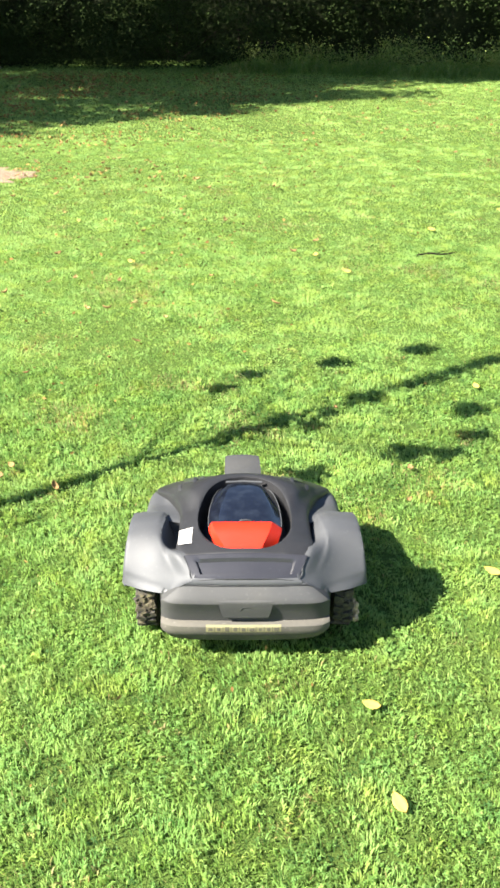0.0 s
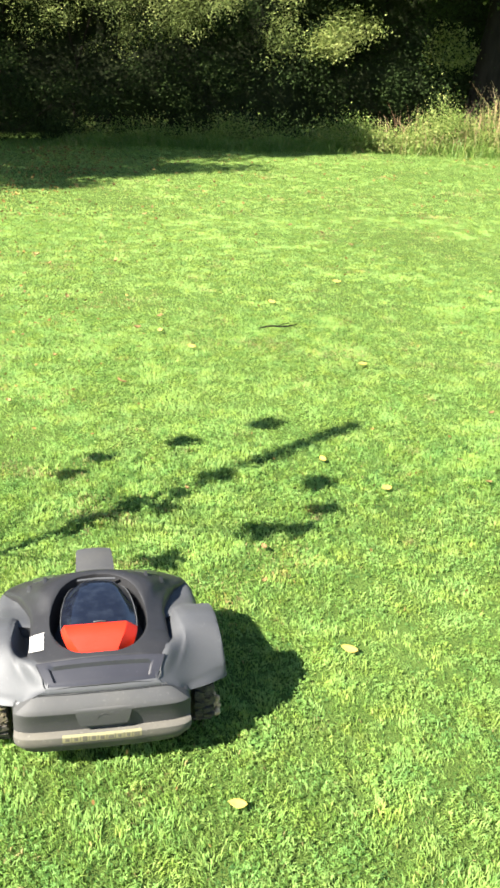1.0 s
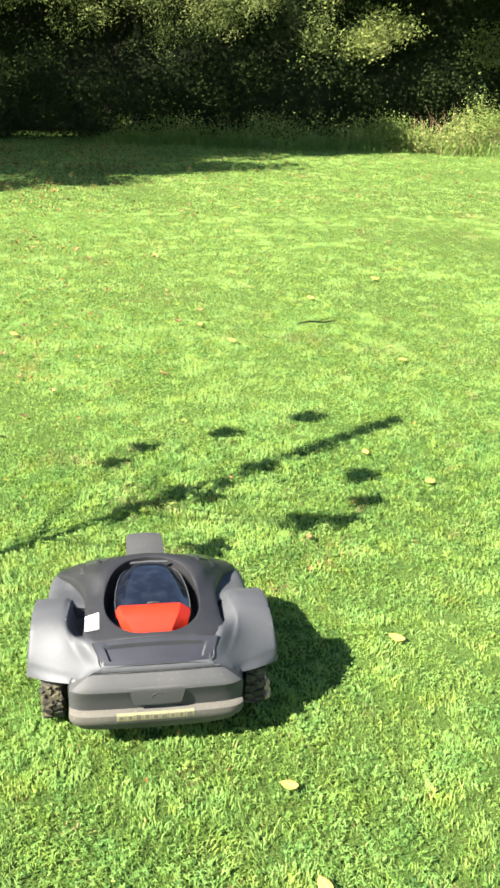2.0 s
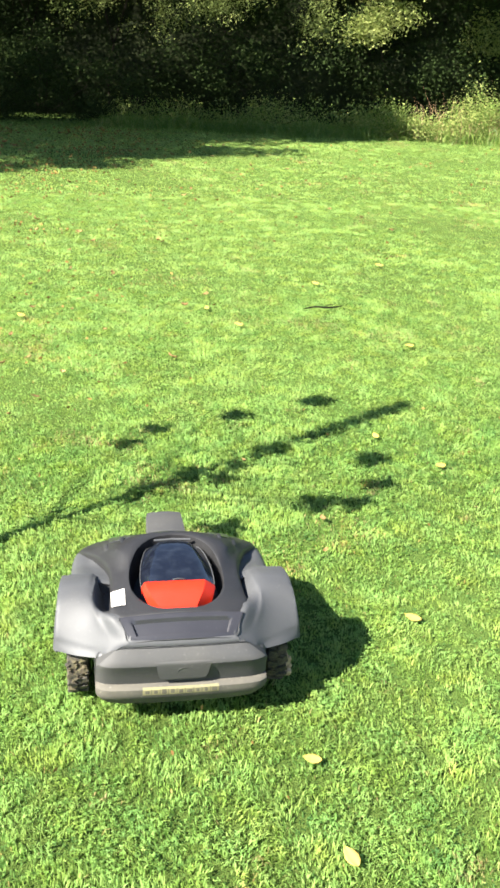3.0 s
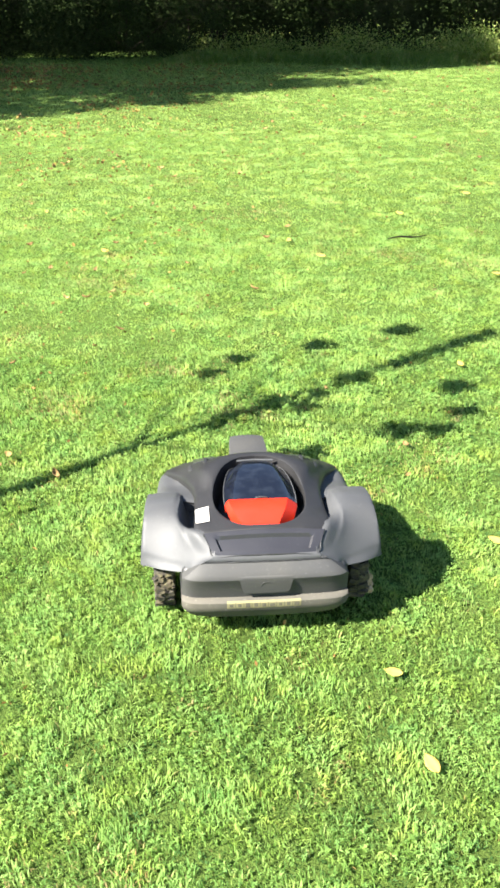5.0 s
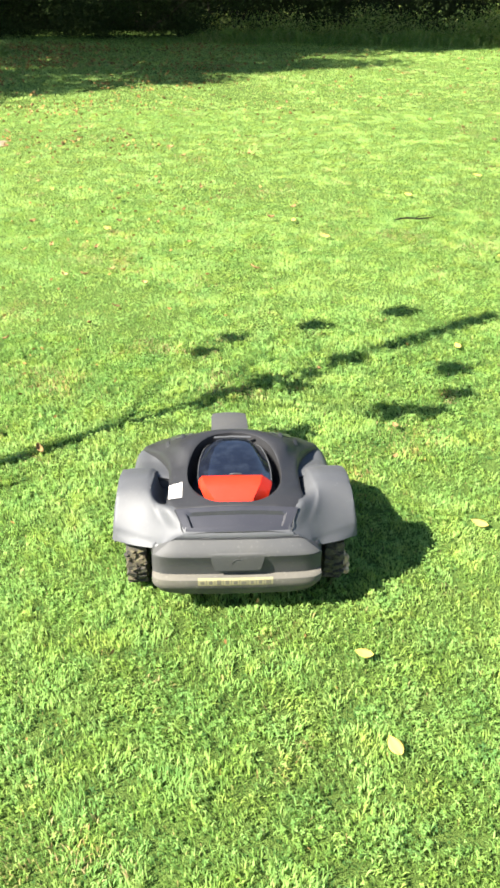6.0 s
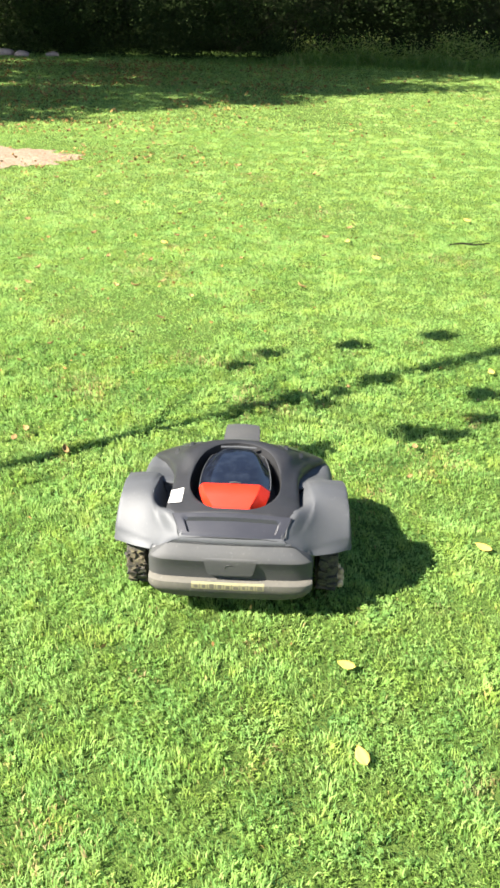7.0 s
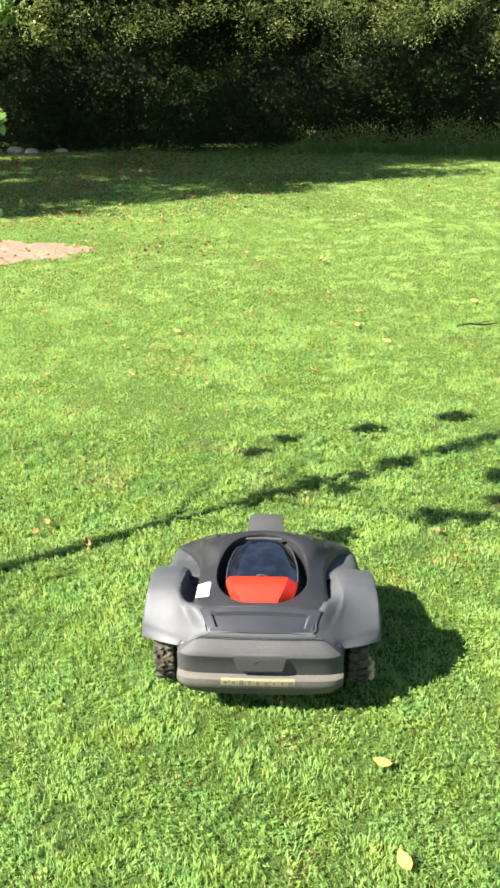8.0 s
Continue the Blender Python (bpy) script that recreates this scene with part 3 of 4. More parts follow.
WELL = [(0.0, -0.066), (0.045, -0.062), (0.080, -0.035), (0.100, 0.010), (0.105, 0.060), (0.096, 0.115), (0.075, 0.160), (0.040, 0.188), (0.0, 0.196)]
th = np.linspace(0, 2 * np.pi, 120, endpoint=False)
r_in, r_out = polar(WELL, th), polar(OUTER, th)
grid = []
for s, dz in ((-0.16, -0.060), (-0.07, -0.034), (-0.015, -0.009), (0.0, -0.0015), (0.03, 0.0), (0.10, 0.0), (0.16, 0.0), (0.22, 0.0), (0.29, 0), (0.38, 0), (0.5, 0), (0.65, 0), (0.8, 0), (0.9, -0.001), (0.97, -0.004), (1.0, -0.009), (1.0, -0.050)):
    r = r_in + s * (r_out - r_in) if s >= 0 else r_in * (1 + s * 0.5)
    x, y = DECK_MID[0] + r * np.cos(th), DECK_MID[1] + r * np.sin(th)
    grid.append(np.stack([x, y, deck_z(x, y) + dz + deck_rise(s, y)], 1))
bm = bmesh.new()
sheet(bm, grid, closed=True)
deck = part("deck", bm, M_DECK, mower, "charcoal plastic top deck round an oval well", sharp=50)
bm = bmesh.new()
rows = [np.stack([DECK_MID[0] + s * r_in * np.cos(th), DECK_MID[1] + s * r_in * np.sin(th), deck_z(s * r_in * np.cos(th), DECK_MID[1] + s * r_in * np.sin(th)) - 0.056], 1) for s in (0.95, 0.5, 0.02)]
sheet(bm, rows, closed=True)
part("well_floor", bm, M_BLACK, mower)

# tinted lid inside the well, and the red stop button behind it
bm = bmesh.new()
LID = [[(s * w, y, z - 0.020 * s**4) for s in np.linspace(-1, 1, 7)] for y, w, z in ((0.178, 0.040, 0.240), (0.168, 0.052, 0.252), (0.140, 0.066, 0.257), (0.090, 0.077, 0.256), (0.045, 0.081, 0.252), (0.004, 0.080, 0.247))]
loft(bm, LID, 28, 24, flip=True)
thicken(bm, 0.004)
lid = part("display_lid", bm, M_GLASS, mower, "dark tinted glossy lid")
bm = bmesh.new()
edge = [(-0.081, 0.010, 0.229), (-0.0815, 0.045, 0.2335), (-0.0775, 0.090, 0.2375), (-0.067, 0.140, 0.239), (-0.0535, 0.168, 0.2345), (-0.042, 0.178, 0.226)]
tube(bm, spline(edge, 30), [0.0010], 6)
tube(bm, spline([(-x, y, z) for x, y, z in edge], 30), [0.0010], 6)
part("lid_rim", bm, M_SHELL, lid, "thin pale rim")
bm = bmesh.new()
tube(bm, [(s * 0.043, 0.176 - 0.004 * abs(s), 0.2515) for s in np.linspace(-1, 1, 9)], [0.0028], 8)
part("lid_lip", bm, M_SHELL, lid, "pale front lip")
bm = bmesh.new()
BTN = [[(u * w, y, z - d * e) for u, e in ((-1, 1.3), (-0.95, 0.5), (-0.90, 0.05), (-0.5, 0), (0, 0), (0.5, 0), (0.72, 0.03), (0.86, 0.8), (1, 1.7))] for y, w, z, d in
       ((0.010, 0.080, 0.224, 0.010), (0.007, 0.081, 0.244, 0.010), (0.003, 0.081, 0.2485, 0.010), (-0.008, 0.080, 0.2490, 0.012), (-0.024, 0.073, 0.2410, 0.016), (-0.029, 0.069, 0.2370, 0.018), (-0.047, 0.053, 0.2210, 0.020), (-0.056, 0.047, 0.2110, 0.020), (-0.060, 0.046, 0.200, 0.018), (-0.061, 0.045, 0.170, 0.012))]
sheet(bm, BTN, flip=True)
bmesh.ops.recalc_face_normals(bm, faces=bm.faces[:])
thicken(bm, 0.002)
part("stop_button", bm, M_RED, mower, "bright red-orange stop button")
bm = bmesh.new()
tube(bm, [(-0.012, 0.004, 0.2505), (0.0, 0.003, 0.253), (0.014, 0.004, 0.2505)], [0.002], 6)
part("latch", bm, M_BLACK, lid)

# hatch panel behind the well, with its sunken grip
bm = bmesh.new()
hatch_rows = []
for v, dz in ((0.0, -0.012), (0.0, 0.0), (0.05, 0.0015), (0.20, 0.0015), (0.25, -0.0055), (0.62, -0.0085), (0.74, -0.0085), (0.80, 0.0015), (0.95, 0.0015), (1.0, 0.0), (1.0, -0.0121)):
    w = 0.132 - 0.022 * v
    y, z = -0.081 - 0.0385 * v, 0.2225 - 0.037 * v
    row = []
    for s in np.linspace(-1, 1, 41):
        inner = 1.0 if abs(s) < 0.80 else max(0.0, 1 - (abs(s) - 0.80) / 0.05)
        drop = dz if dz >= -0.001 or dz < -0.01 else dz * inner + 0.0015 * (1 - inner)
        row.append((s * w, y - 0.004 * (1 - s * s) * v, z + drop - 0.006 * s * s))
    hatch_rows.append(row)
sheet(bm, hatch_rows)
bmesh.ops.recalc_face_normals(bm, faces=bm.faces[:])
part("hatch_panel", bm, M_HATCH, mower, "smooth dark hatch panel with a sunken grip", sharp=28)

# rear cover
PROFILE = [(-0.1205, 0.1722), (-0.1265, 0.1672), (-0.1360, 0.1585), (-0.1455, 0.1495), (-0.1515, 0.1435), (-0.1530, 0.1410), (-0.1522, 0.1360), (-0.1500, 0.1270), (-0.1485, 0.112), (-0.1480, 0.090)]
HEM = [(-0.1300, 0.0960), (-0.1420, 0.0950), (-0.1580, 0.0930), (-0.1640, 0.0890), (-0.1665, 0.0800), (-0.1660, 0.0690), (-0.1635, 0.0650), (-0.1570, 0.0500), (-0.1480, 0.0400), (-0.1200, 0.0360), (-0.0900, 0.0360)]


def cover_rows(profile):
    rows = []
    for y, z in profile:
        w = float(np.interp(z, [0.036, 0.05, 0.075, 0.138, 0.156, 0.172], [0.138, 0.170, 0.184, 0.181, 0.155, 0.131]))
        d = float(np.interp(z, [0.138, 0.156, 0.169, 0.172], [0.019, 0.011, 0.003, 0.000]))
        bow = float(np.interp(z, [0.141, 0.160], [0.0, 0.004]))
        rows.append([(s * w, y + d * (0.22 * s * s + 0.78 * abs(s) ** 13) - bow * (1 - s * s), z) for s in np.linspace(-1, 1, 81)])
    return rows


def cover_part(profile):
    bm = bmesh.new()
    rows = cover_rows(profile)
    sheet(bm, rows)
    for s in (0, -1):  # side walls forward of the hem
        sheet(bm, [[r[s] for r in rows], [(r[s][0] * 0.985, -0.03, r[s][2]) for r in rows]], flip=s == 0)
    bmesh.ops.recalc_face_normals(bm, faces=bm.faces[:])
    return bm


rear = part("rear_cover", cover_part(PROFILE), M_REAR, mower, "grey plastic rear cover with a deep recess", sharp=30)
hem = part("cover_hem", cover_part(HEM), M_COVER, rear, "pale dusty lower hem splashed with mud", sharp=30)
bm = bmesh.new()
EMB = [[(s * w, y + 0.016 * (s * w / 0.184) ** 2, z) for s in np.linspace(-1, 1, 9)] for y, z, w in ((-0.1400, 0.1510, 0.058), (-0.1505, 0.1470, 0.058), (-0.1540, 0.1390, 0.057), (-0.1565, 0.1150, 0.051), (-0.1545, 0.1060, 0.044), (-0.1300, 0.1020, 0.041))]
loft(bm, EMB, 20, 20)
bmesh.ops.recalc_face_normals(bm, faces=bm.faces[:])
plate = part("emblem_plate", bm, M_REAR, rear)
bm = bmesh.new()
tube(bm, [(0.012 * math.cos(a), -0.1558, 0.1260 + 0.0105 * math.sin(a)) for a in np.linspace(0.6, 5.7, 18)], [0.0004], 6)
part("emblem", bm, M_REAR, plate, "small worn raised emblem")


def hem_at(x, z, proud):
    """A place on the hem's outer face, a little proud of it."""
    yy = float(np.interp(z, [0.065, 0.069, 0.080, 0.089, 0.093], [-0.1635, -0.1660, -0.1665, -0.1640, -0.1580]))
    return (x, yy + 0.025 * 0.22 * (x / 0.184) ** 2 - proud, z + 0.0005)


def printed(name, x0, x1, z0, z1, proud, material, label):
    bm = bmesh.new()
    sheet(bm, [[hem_at(x, z, proud) for x in np.linspace(x0, x1, 7)] for z in np.linspace(z1, z0, 5)])
    bmesh.ops.recalc_face_normals(bm, faces=bm.faces[:])
    part(name, bm, material, rear, label)


printed("label_strip", -0.0855, 0.0765, 0.0765, 0.0920, 0.0006, M_YELLOW, "faded yellow printed label strip")
rng = random.Random(17)
for i in range(9):
    xx = -0.0755 + 0.0178 * i
    hw = rng.uniform(0.0030, 0.0056)
    printed("print_bar", xx - hw, xx + hw, 0.0788 + rng.uniform(0, 0.002), 0.0893 - rng.uniform(0, 0.003), 0.0011, M_PRINT, "worn dark printed mark")
    if i < 8:
        printed("print_bar", xx + 0.0082, xx + 0.0093, 0.0785, 0.0893, 0.0011, M_PRINT, "worn dark printed mark")

# dark joints: over the rear cover, and round the hatch
half = [(0.177, -0.1105, 0.1375), (0.153, -0.1200, 0.1545), (0.134, -0.1242, 0.1706), (0.070, -0.1277, 0.1708), (0.0, -0.1285, 0.1708)]
bm = bmesh.new()
for side in (1, -1):
    tube(bm, [(side * np.interp(u, range(5), [p[0] for p in half]), np.interp(u, range(5), [p[1] for p in half]) - 0.0002, np.interp(u, range(5), [p[2] for p in half])) for u in np.linspace(0, 4, 41)], [0.0009], 6)
part("cover_joint", bm, M_BLACK, rear)
half = [(0.132, -0.0805, 0.2150), (0.122, -0.0985, 0.1995), (0.111, -0.1190, 0.1815), (0.060, -0.1222, 0.1850), (0.0, -0.1235, 0.1862)]
bm = bmesh.new()
for side in (1, -1):
    tube(bm, spline([(side * x, y - 0.0008, z) for x, y, z in half], 40), [0.0009], 6)
part("hatch_joint", bm, M_BLACK, mower)

# nose plate, dark underbody
bm = bmesh.new()
NOSE = [[(s * w, y, z - 0.004 * s * s) for s in np.linspace(-1, 1, 7)] for y, w, z in ((0.300, 0.046, 0.184), (0.335, 0.046, 0.184), (0.400, 0.0445, 0.181), (0.430, 0.043, 0.178), (0.437, 0.042, 0.172), (0.439, 0.041, 0.120))]
loft(bm, NOSE, 14, 26, flip=True)
thicken(bm, 0.006)
for sx in (-1, 1):
    box(bm, (sx * 0.043 - 0.003, 0.31, 0.10), (sx * 0.043 + 0.003, 0.434, 0.174), 0.0015)
part("nose_plate", bm, M_REAR, mower, "flat grey plate standing out at the front")
bm = bmesh.new()
box(bm, (-0.185, -0.12, 0.045), (0.185, 0.30, 0.150), 0.02)
part("underbody", bm, M_BLACK, mower)
# vent slits and the glossy facets on the deck's shoulders
for side in (1, -1):
    for vx, vy, l in ((0.152, 0.186, 0.014), (0.116, 0.200, 0.014)):
        bm = bmesh.new()
        zz = deck_top(vx, vy)
        box(bm, (side * vx - 0.0042, vy - l, zz - 0.010), (side * vx + 0.0042, vy + l, zz + 0.0022), 0.001)
        part("vent_slit", bm, M_BLACK, deck)
    bm = bmesh.new()
    fx = [[(side * (0.095 + 0.050 * u), y, deck_top(0.095 + 0.050 * u, y) + 0.0025) for u in np.linspace(0, 1, 5)] for y in np.linspace(0.214, 0.262, 5)]
    loft(bm, fx, 10, 10, flip=side < 0)
    thicken(bm, 0.002)
    part("sensor_facet", bm, M_HATCH, deck, "smooth dark facet")
bm = bmesh.new()
st = [[(x, y, float(deck_z(x, y)) + 0.0012) for x in np.linspace(-0.147, -0.117, 5)] for y in np.linspace(0.022, -0.040, 7)]
sheet(bm, st)
bmesh.ops.recalc_face_normals(bm, faces=bm.faces[:])
part("sticker", bm, M_STICKER, deck, "small white paper sticker")


# the body stands higher on its wheels than the flat layout above: lift all but the hem
for o in mower.children_recursive:
    for v in o.data.vertices:
        if o.name.startswith(("deck", "front_flank", "vent_slit", "sensor_facet")):  # the front shoulders droop
            w = min(max((abs(v.co.x) - 0.125) / 0.06, 0.0), 1.0) * min(max((v.co.y - 0.095) / 0.05, 0.0), 1.0) * min(max((v.co.z - 0.10) / 0.06, 0.0), 1.0)
            v.co.z -= 0.034 * w
            v.co.y += 0.055 * w
            v.co.x *= 1 + 0.035 * w
        w = min(max((v.co.z - 0.05) / 0.10, 0.0), 1.0)
        v.co.z += 0.020 * w
        v.co.y -= 0.027 * w


# wheels
def wheel(side):
    bm = bmesh.new()
    prof = [(-0.023, 0.058), (-0.023, 0.084), (-0.019, 0.091), (-0.009, 0.0935), (0.009, 0.0935), (0.019, 0.091), (0.023, 0.084), (0.023, 0.058)]
    th = np.linspace(0, 2 * np.pi, 48, endpoint=False)
    sheet(bm, [np.stack([np.full(48, px), r * np.cos(th), r * np.sin(th)], 1) for px, r in prof], closed=True)
    bmesh.ops.recalc_face_normals(bm, faces=bm.faces[:])
    e = part("rear_wheel", bm, M_TYRE, mower, "muddy black rubber wheel with lugs")
    e.location = (side * 0.221, 0.006, 0.085)
    bm = bmesh.new()
    for s in (-1, 1):
        got = bmesh.ops.create_cone(bm, cap_ends=True, segments=32, radius1=0.063, radius2=0.056, depth=0.012, matrix=Matrix.Translation((s * 0.018, 0, 0)) @ Matrix.Rotation(radians(90 * s), 4, "Y"))
    part("hub", bm, M_BLACK, e)
    rng = random.Random(5 + side)
    for i in range(22):
        a = 2 * math.pi * i / 22
        for s in (-1, 1):
            bm = bmesh.new()
            h = 0.005 + rng.uniform(-0.002, 0.002)
            m = Matrix.Rotation(a + s * 0.07, 4, "X") @ Matrix.Translation((s * 0.0115, 0, 0.0930)) @ Matrix.Rotation(radians(18 * s + rng.uniform(-6, 6)), 4, "Z")
            box(bm, (-0.0105, -0.006, -0.003), (0.0105, 0.006, h), m=m)
            part("lug", bm, M_TYRE, e)
    rng2 = np.random.RandomState(8 + side)
    bm = bmesh.new()  # clippings stuck in the tread
    for _ in range(70):
        a, px = rng2.uniform(0, 6.28), rng2.uniform(-0.023, 0.023)
        c = Vector((px, 0.095 * math.cos(a), 0.095 * math.sin(a)))
        got = bmesh.ops.create_icosphere(bm, subdivisions=1, radius=rng2.uniform(0.003, 0.008), matrix=Matrix.Translation(c) @ Matrix.Diagonal((rng2.uniform(0.7, 1.8), rng2.uniform(0.6, 1.4), 0.7, 1)))
    tagged(part("stuck_mud", bm, M_TYRE, e, "dried mud and grass clippings"), kind="stuff")
    return e


for side in (1, -1):
    wheel(side)
bm = bmesh.new()
rng = random.Random(3)
for i in range(9):
    bmesh.ops.create_icosphere(bm, subdivisions=2, radius=rng.uniform(0.006, 0.011), matrix=Matrix.Translation((0.250 + rng.uniform(-0.004, 0.006), -0.055 + rng.uniform(-0.012, 0.012), 0.030 + 0.005 * i)))
part("mud_clod", bm, M_MUD, mower, "pale dried clod on the wheel's side")
for side in (1, -1):  # front castors, low under the nose
    bm = bmesh.new()
    bmesh.ops.create_cone(bm, cap_ends=True, segments=28, radius1=0.05, radius2=0.05, depth=0.03, matrix=Matrix.Translation((side * 0.13, 0.27, 0.05)) @ Matrix.Rotation(radians(90), 4, "Y"))
    bmesh.ops.bevel(bm, geom=[e for e in bm.edges], offset=0.004, segments=2, affect="EDGES")
    part("front_castor", bm, M_BLACK, mower)


# ---- the young tree ----
TREE = Vector((-0.84, 0.424, GROUND))


def sapling():
    t = thing("young_tree", tuple(TREE), "slender young fruit tree with sparse pale leaves, dark trunk guard", "tree")
    rng = np.random.RandomState(21)
    stem = [(-0.034 * min(z, 1.0) + 0.006 * math.sin(5 * z), 0.150 * z + 0.010 * math.sin(3.3 * z), z) for z in (0, 0.25, 0.50, 0.74, 0.95, 1.20, 1.45, 1.70, 1.97)]
    trunk = spline(stem, 44)
    wob = trunk + 0.004 * np.sin(np.arange(44)[:, None] * np.array((0.9, 1.3, 0)))
    bm = bmesh.new()
    tube(bm, wob, [0.013, 0.0125, 0.011, 0.010, 0.008, 0.0055, 0.003], 10)
    for i in range(10, 26, 2):  # knots on the stem
        bmesh.ops.create_icosphere(bm, subdivisions=2, radius=0.0105, matrix=Matrix.Translation(wob[i] + (0.004 * (-1) ** (i // 2), -0.003, 0)) @ Matrix.Diagonal((1.15, 1.0, 1.3, 1)))
    part("trunk", bm, M_BARK, t, "thin knobbly brown trunk")
    bm = bmesh.new()
    tube(bm, spline([(0.0, 0, -0.005), tuple(np.array(stem[1]) + (0.0015, 0, 0)), tuple(stem[2])], 14), [0.021, 0.020, 0.018], 14)
    part("trunk_guard", bm, M_GUARD, t, "dark plastic sleeve round the trunk")
    bm = bmesh.new()
    box(bm, (-0.02, -0.024, 0.918), (0.052, -0.018, 0.948), 0.002, Matrix.Translation((stem[4][0], stem[4][1], 0)))
    tube(bm, [(stem[4][0] + 0.015 * math.cos(a), stem[4][1] + 0.015 * math.sin(a), 0.935) for a in np.linspace(0, 6.28, 14)], [0.003], 6)
    part("plant_tag", bm, M_STICKER, t, "white plastic tie and tag")
    # leaf clusters at the twigs' ends: where the sun throws each one on the lawn, its height, breadth and leaves
    spots = [((0.729, 1.729), 1.50, 1.10, 46), ((0.375, 1.586), 1.20, 0.95, 36), ((0.049, 1.462), 0.92, 0.85, 26), ((-0.079, 1.332), 0.82, 0.8, 20), ((0.811, 1.153), 1.55, 1.0, 38),
             ((0.778, 0.958), 1.45, 0.9, 32), ((0.524, 0.824), 1.25, 1.2, 46), ((0.653, 0.818), 1.33, 0.8, 24), ((0.200, 0.691), 0.98, 0.9, 28), ((0.146, 1.082), 0.95, 1.0, 26), ((0.246, 1.029), 1.00, 0.9, 18), ((0.306, 1.123), 1.06, 0.8, 14)]
    cs, ss = [], []
    for i, ((sx, sy), z, spread, n) in enumerate(spots):
        c = np.array((sx, sy, 0)) - np.array(SHADOW) * z - np.array(TREE)
        c[2] = z
        root = wob[int(np.interp(max(0.55, z - 0.42), trunk[:, 2], np.arange(44)))]
        bm = bmesh.new()
        sag = 0.5 * (root + c) + np.array((0.0, 0.0, -0.03))
        tube(bm, spline([root, sag, c + (0, 0, 0.02)], 14), [0.0048, 0.0034, 0.002], 6)
        part("branch", bm, M_BARK, t, "thin bare twig")
        n = int(n * 2.6)
        cs.append(c + np.clip(rng.normal(0, 1, (n, 3)), -1.7, 1.7) * np.array((0.025, 0.025, 0.022)) * spread)
        ss.append(rng.uniform(0.026, 0.050, n))
    # leaves along the leader, in tufts with gaps between
    for z, up, n in ((0.84, 0.04, 40), (1.30, 0.034, 120), (1.45, 0.026, 50), (1.56, 0.030, 60), (1.72, 0.040, 100), (1.87, 0.050, 130)):
        zz = z + np.clip(rng.normal(0, 1, n), -1.6, 1.6) * up
        ax = np.stack([np.interp(zz, trunk[:, 2], trunk[:, k2]) for k2 in range(3)], 1)
        cs.append(ax + np.clip(rng.normal(0, 1, (n, 3)), -1.7, 1.7) * (0.020, 0.022, 0.010))
        ss.append(rng.uniform(0.026, 0.048, n))
    cs, ss = np.concatenate(cs), np.concatenate(ss)
    v, f, ti = oval_leaves(rng, cs, ss, rng.uniform(0.1, 1, len(cs)), 0.35)
    tagged(arrays_object("crown", v, f, M_SAPLING, ti, t), "small clusters of fresh light green leaves")
    return t


sapling()


# ---- the hedgerow and what grows at its foot ----
HEDGE_Y = 13.9


def hedge_front(x):
    return HEDGE_Y - 0.10 * x + 0.35 * wave(x, x * 0, 31, 0.9) + 0.55 * np.clip((x - 3.6) / 0.8, 0, 1)


def hedgerow():
    t = thing("hedgerow", (0, HEDGE_Y, GROUND), "tall dense hedgerow, its deep shade put into near-black leaves", "hedge")
    rng = np.random.RandomState(41)
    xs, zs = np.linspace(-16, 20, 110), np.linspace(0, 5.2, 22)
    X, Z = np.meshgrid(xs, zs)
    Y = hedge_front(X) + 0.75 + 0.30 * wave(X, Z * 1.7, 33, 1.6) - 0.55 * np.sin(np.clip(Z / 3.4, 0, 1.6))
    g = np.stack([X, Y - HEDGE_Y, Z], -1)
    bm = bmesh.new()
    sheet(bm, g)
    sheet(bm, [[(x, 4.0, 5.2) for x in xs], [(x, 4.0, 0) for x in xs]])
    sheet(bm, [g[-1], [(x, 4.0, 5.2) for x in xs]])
    part("thicket", bm, M_SHADE_CORE, t, "near-black backing sheet for the shaded inside of the hedge")
    for i in range(4):  # stems at the foot
        x0 = rng.uniform(-9, 10)
        y0 = float(hedge_front(np.array([x0]))[0]) + 0.60 - HEDGE_Y
        p = spline([(x0, y0, -0.05), (x0 + rng.normal(0, 0.15), y0 + rng.normal(0, 0.15), 0.9), (x0 + rng.normal(0, 0.4), y0 - rng.uniform(0, 0.3), 2.2)], 8)
        bm = bmesh.new()
        tube(bm, p, [rng.uniform(0.012, 0.03), 0.008], 6)
        part("stem", bm, M_DARKWOOD, t)
    # leaves in clumps over the face
    n_cl = 1100
    cx, cz = rng.uniform(-10, 12, n_cl), rng.uniform(0.15, 4.2, n_cl) ** 1.0
    cy = hedge_front(cx) + 0.55 + 0.30 * wave(cx, cz * 1.7, 33, 1.6) - 0.55 * np.sin(np.clip(cz / 3.4, 0, 1.6)) - HEDGE_Y - 0.75 * rng.uniform(0.0, 1.0, n_cl) ** 2
    each = 110
    c = np.repeat(np.stack([cx, cy, cz], 1), each, 0) + rng.normal(0, 1, (n_cl * each, 3)) * (0.17, 0.13, 0.14)
    c[:, 2] = np.abs(c[:, 2])
    tint = np.clip(np.repeat(rng.uniform(0.1, 0.75, n_cl), each) + rng.normal(0, 0.15, len(c)), 0, 1)
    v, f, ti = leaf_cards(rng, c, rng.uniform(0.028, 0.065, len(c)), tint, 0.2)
    tagged(arrays_object("foliage", v, f, M_SHADE_LEAF, ti, t), "small leaves darkened for shade, in uneven clumps")


hedgerow()


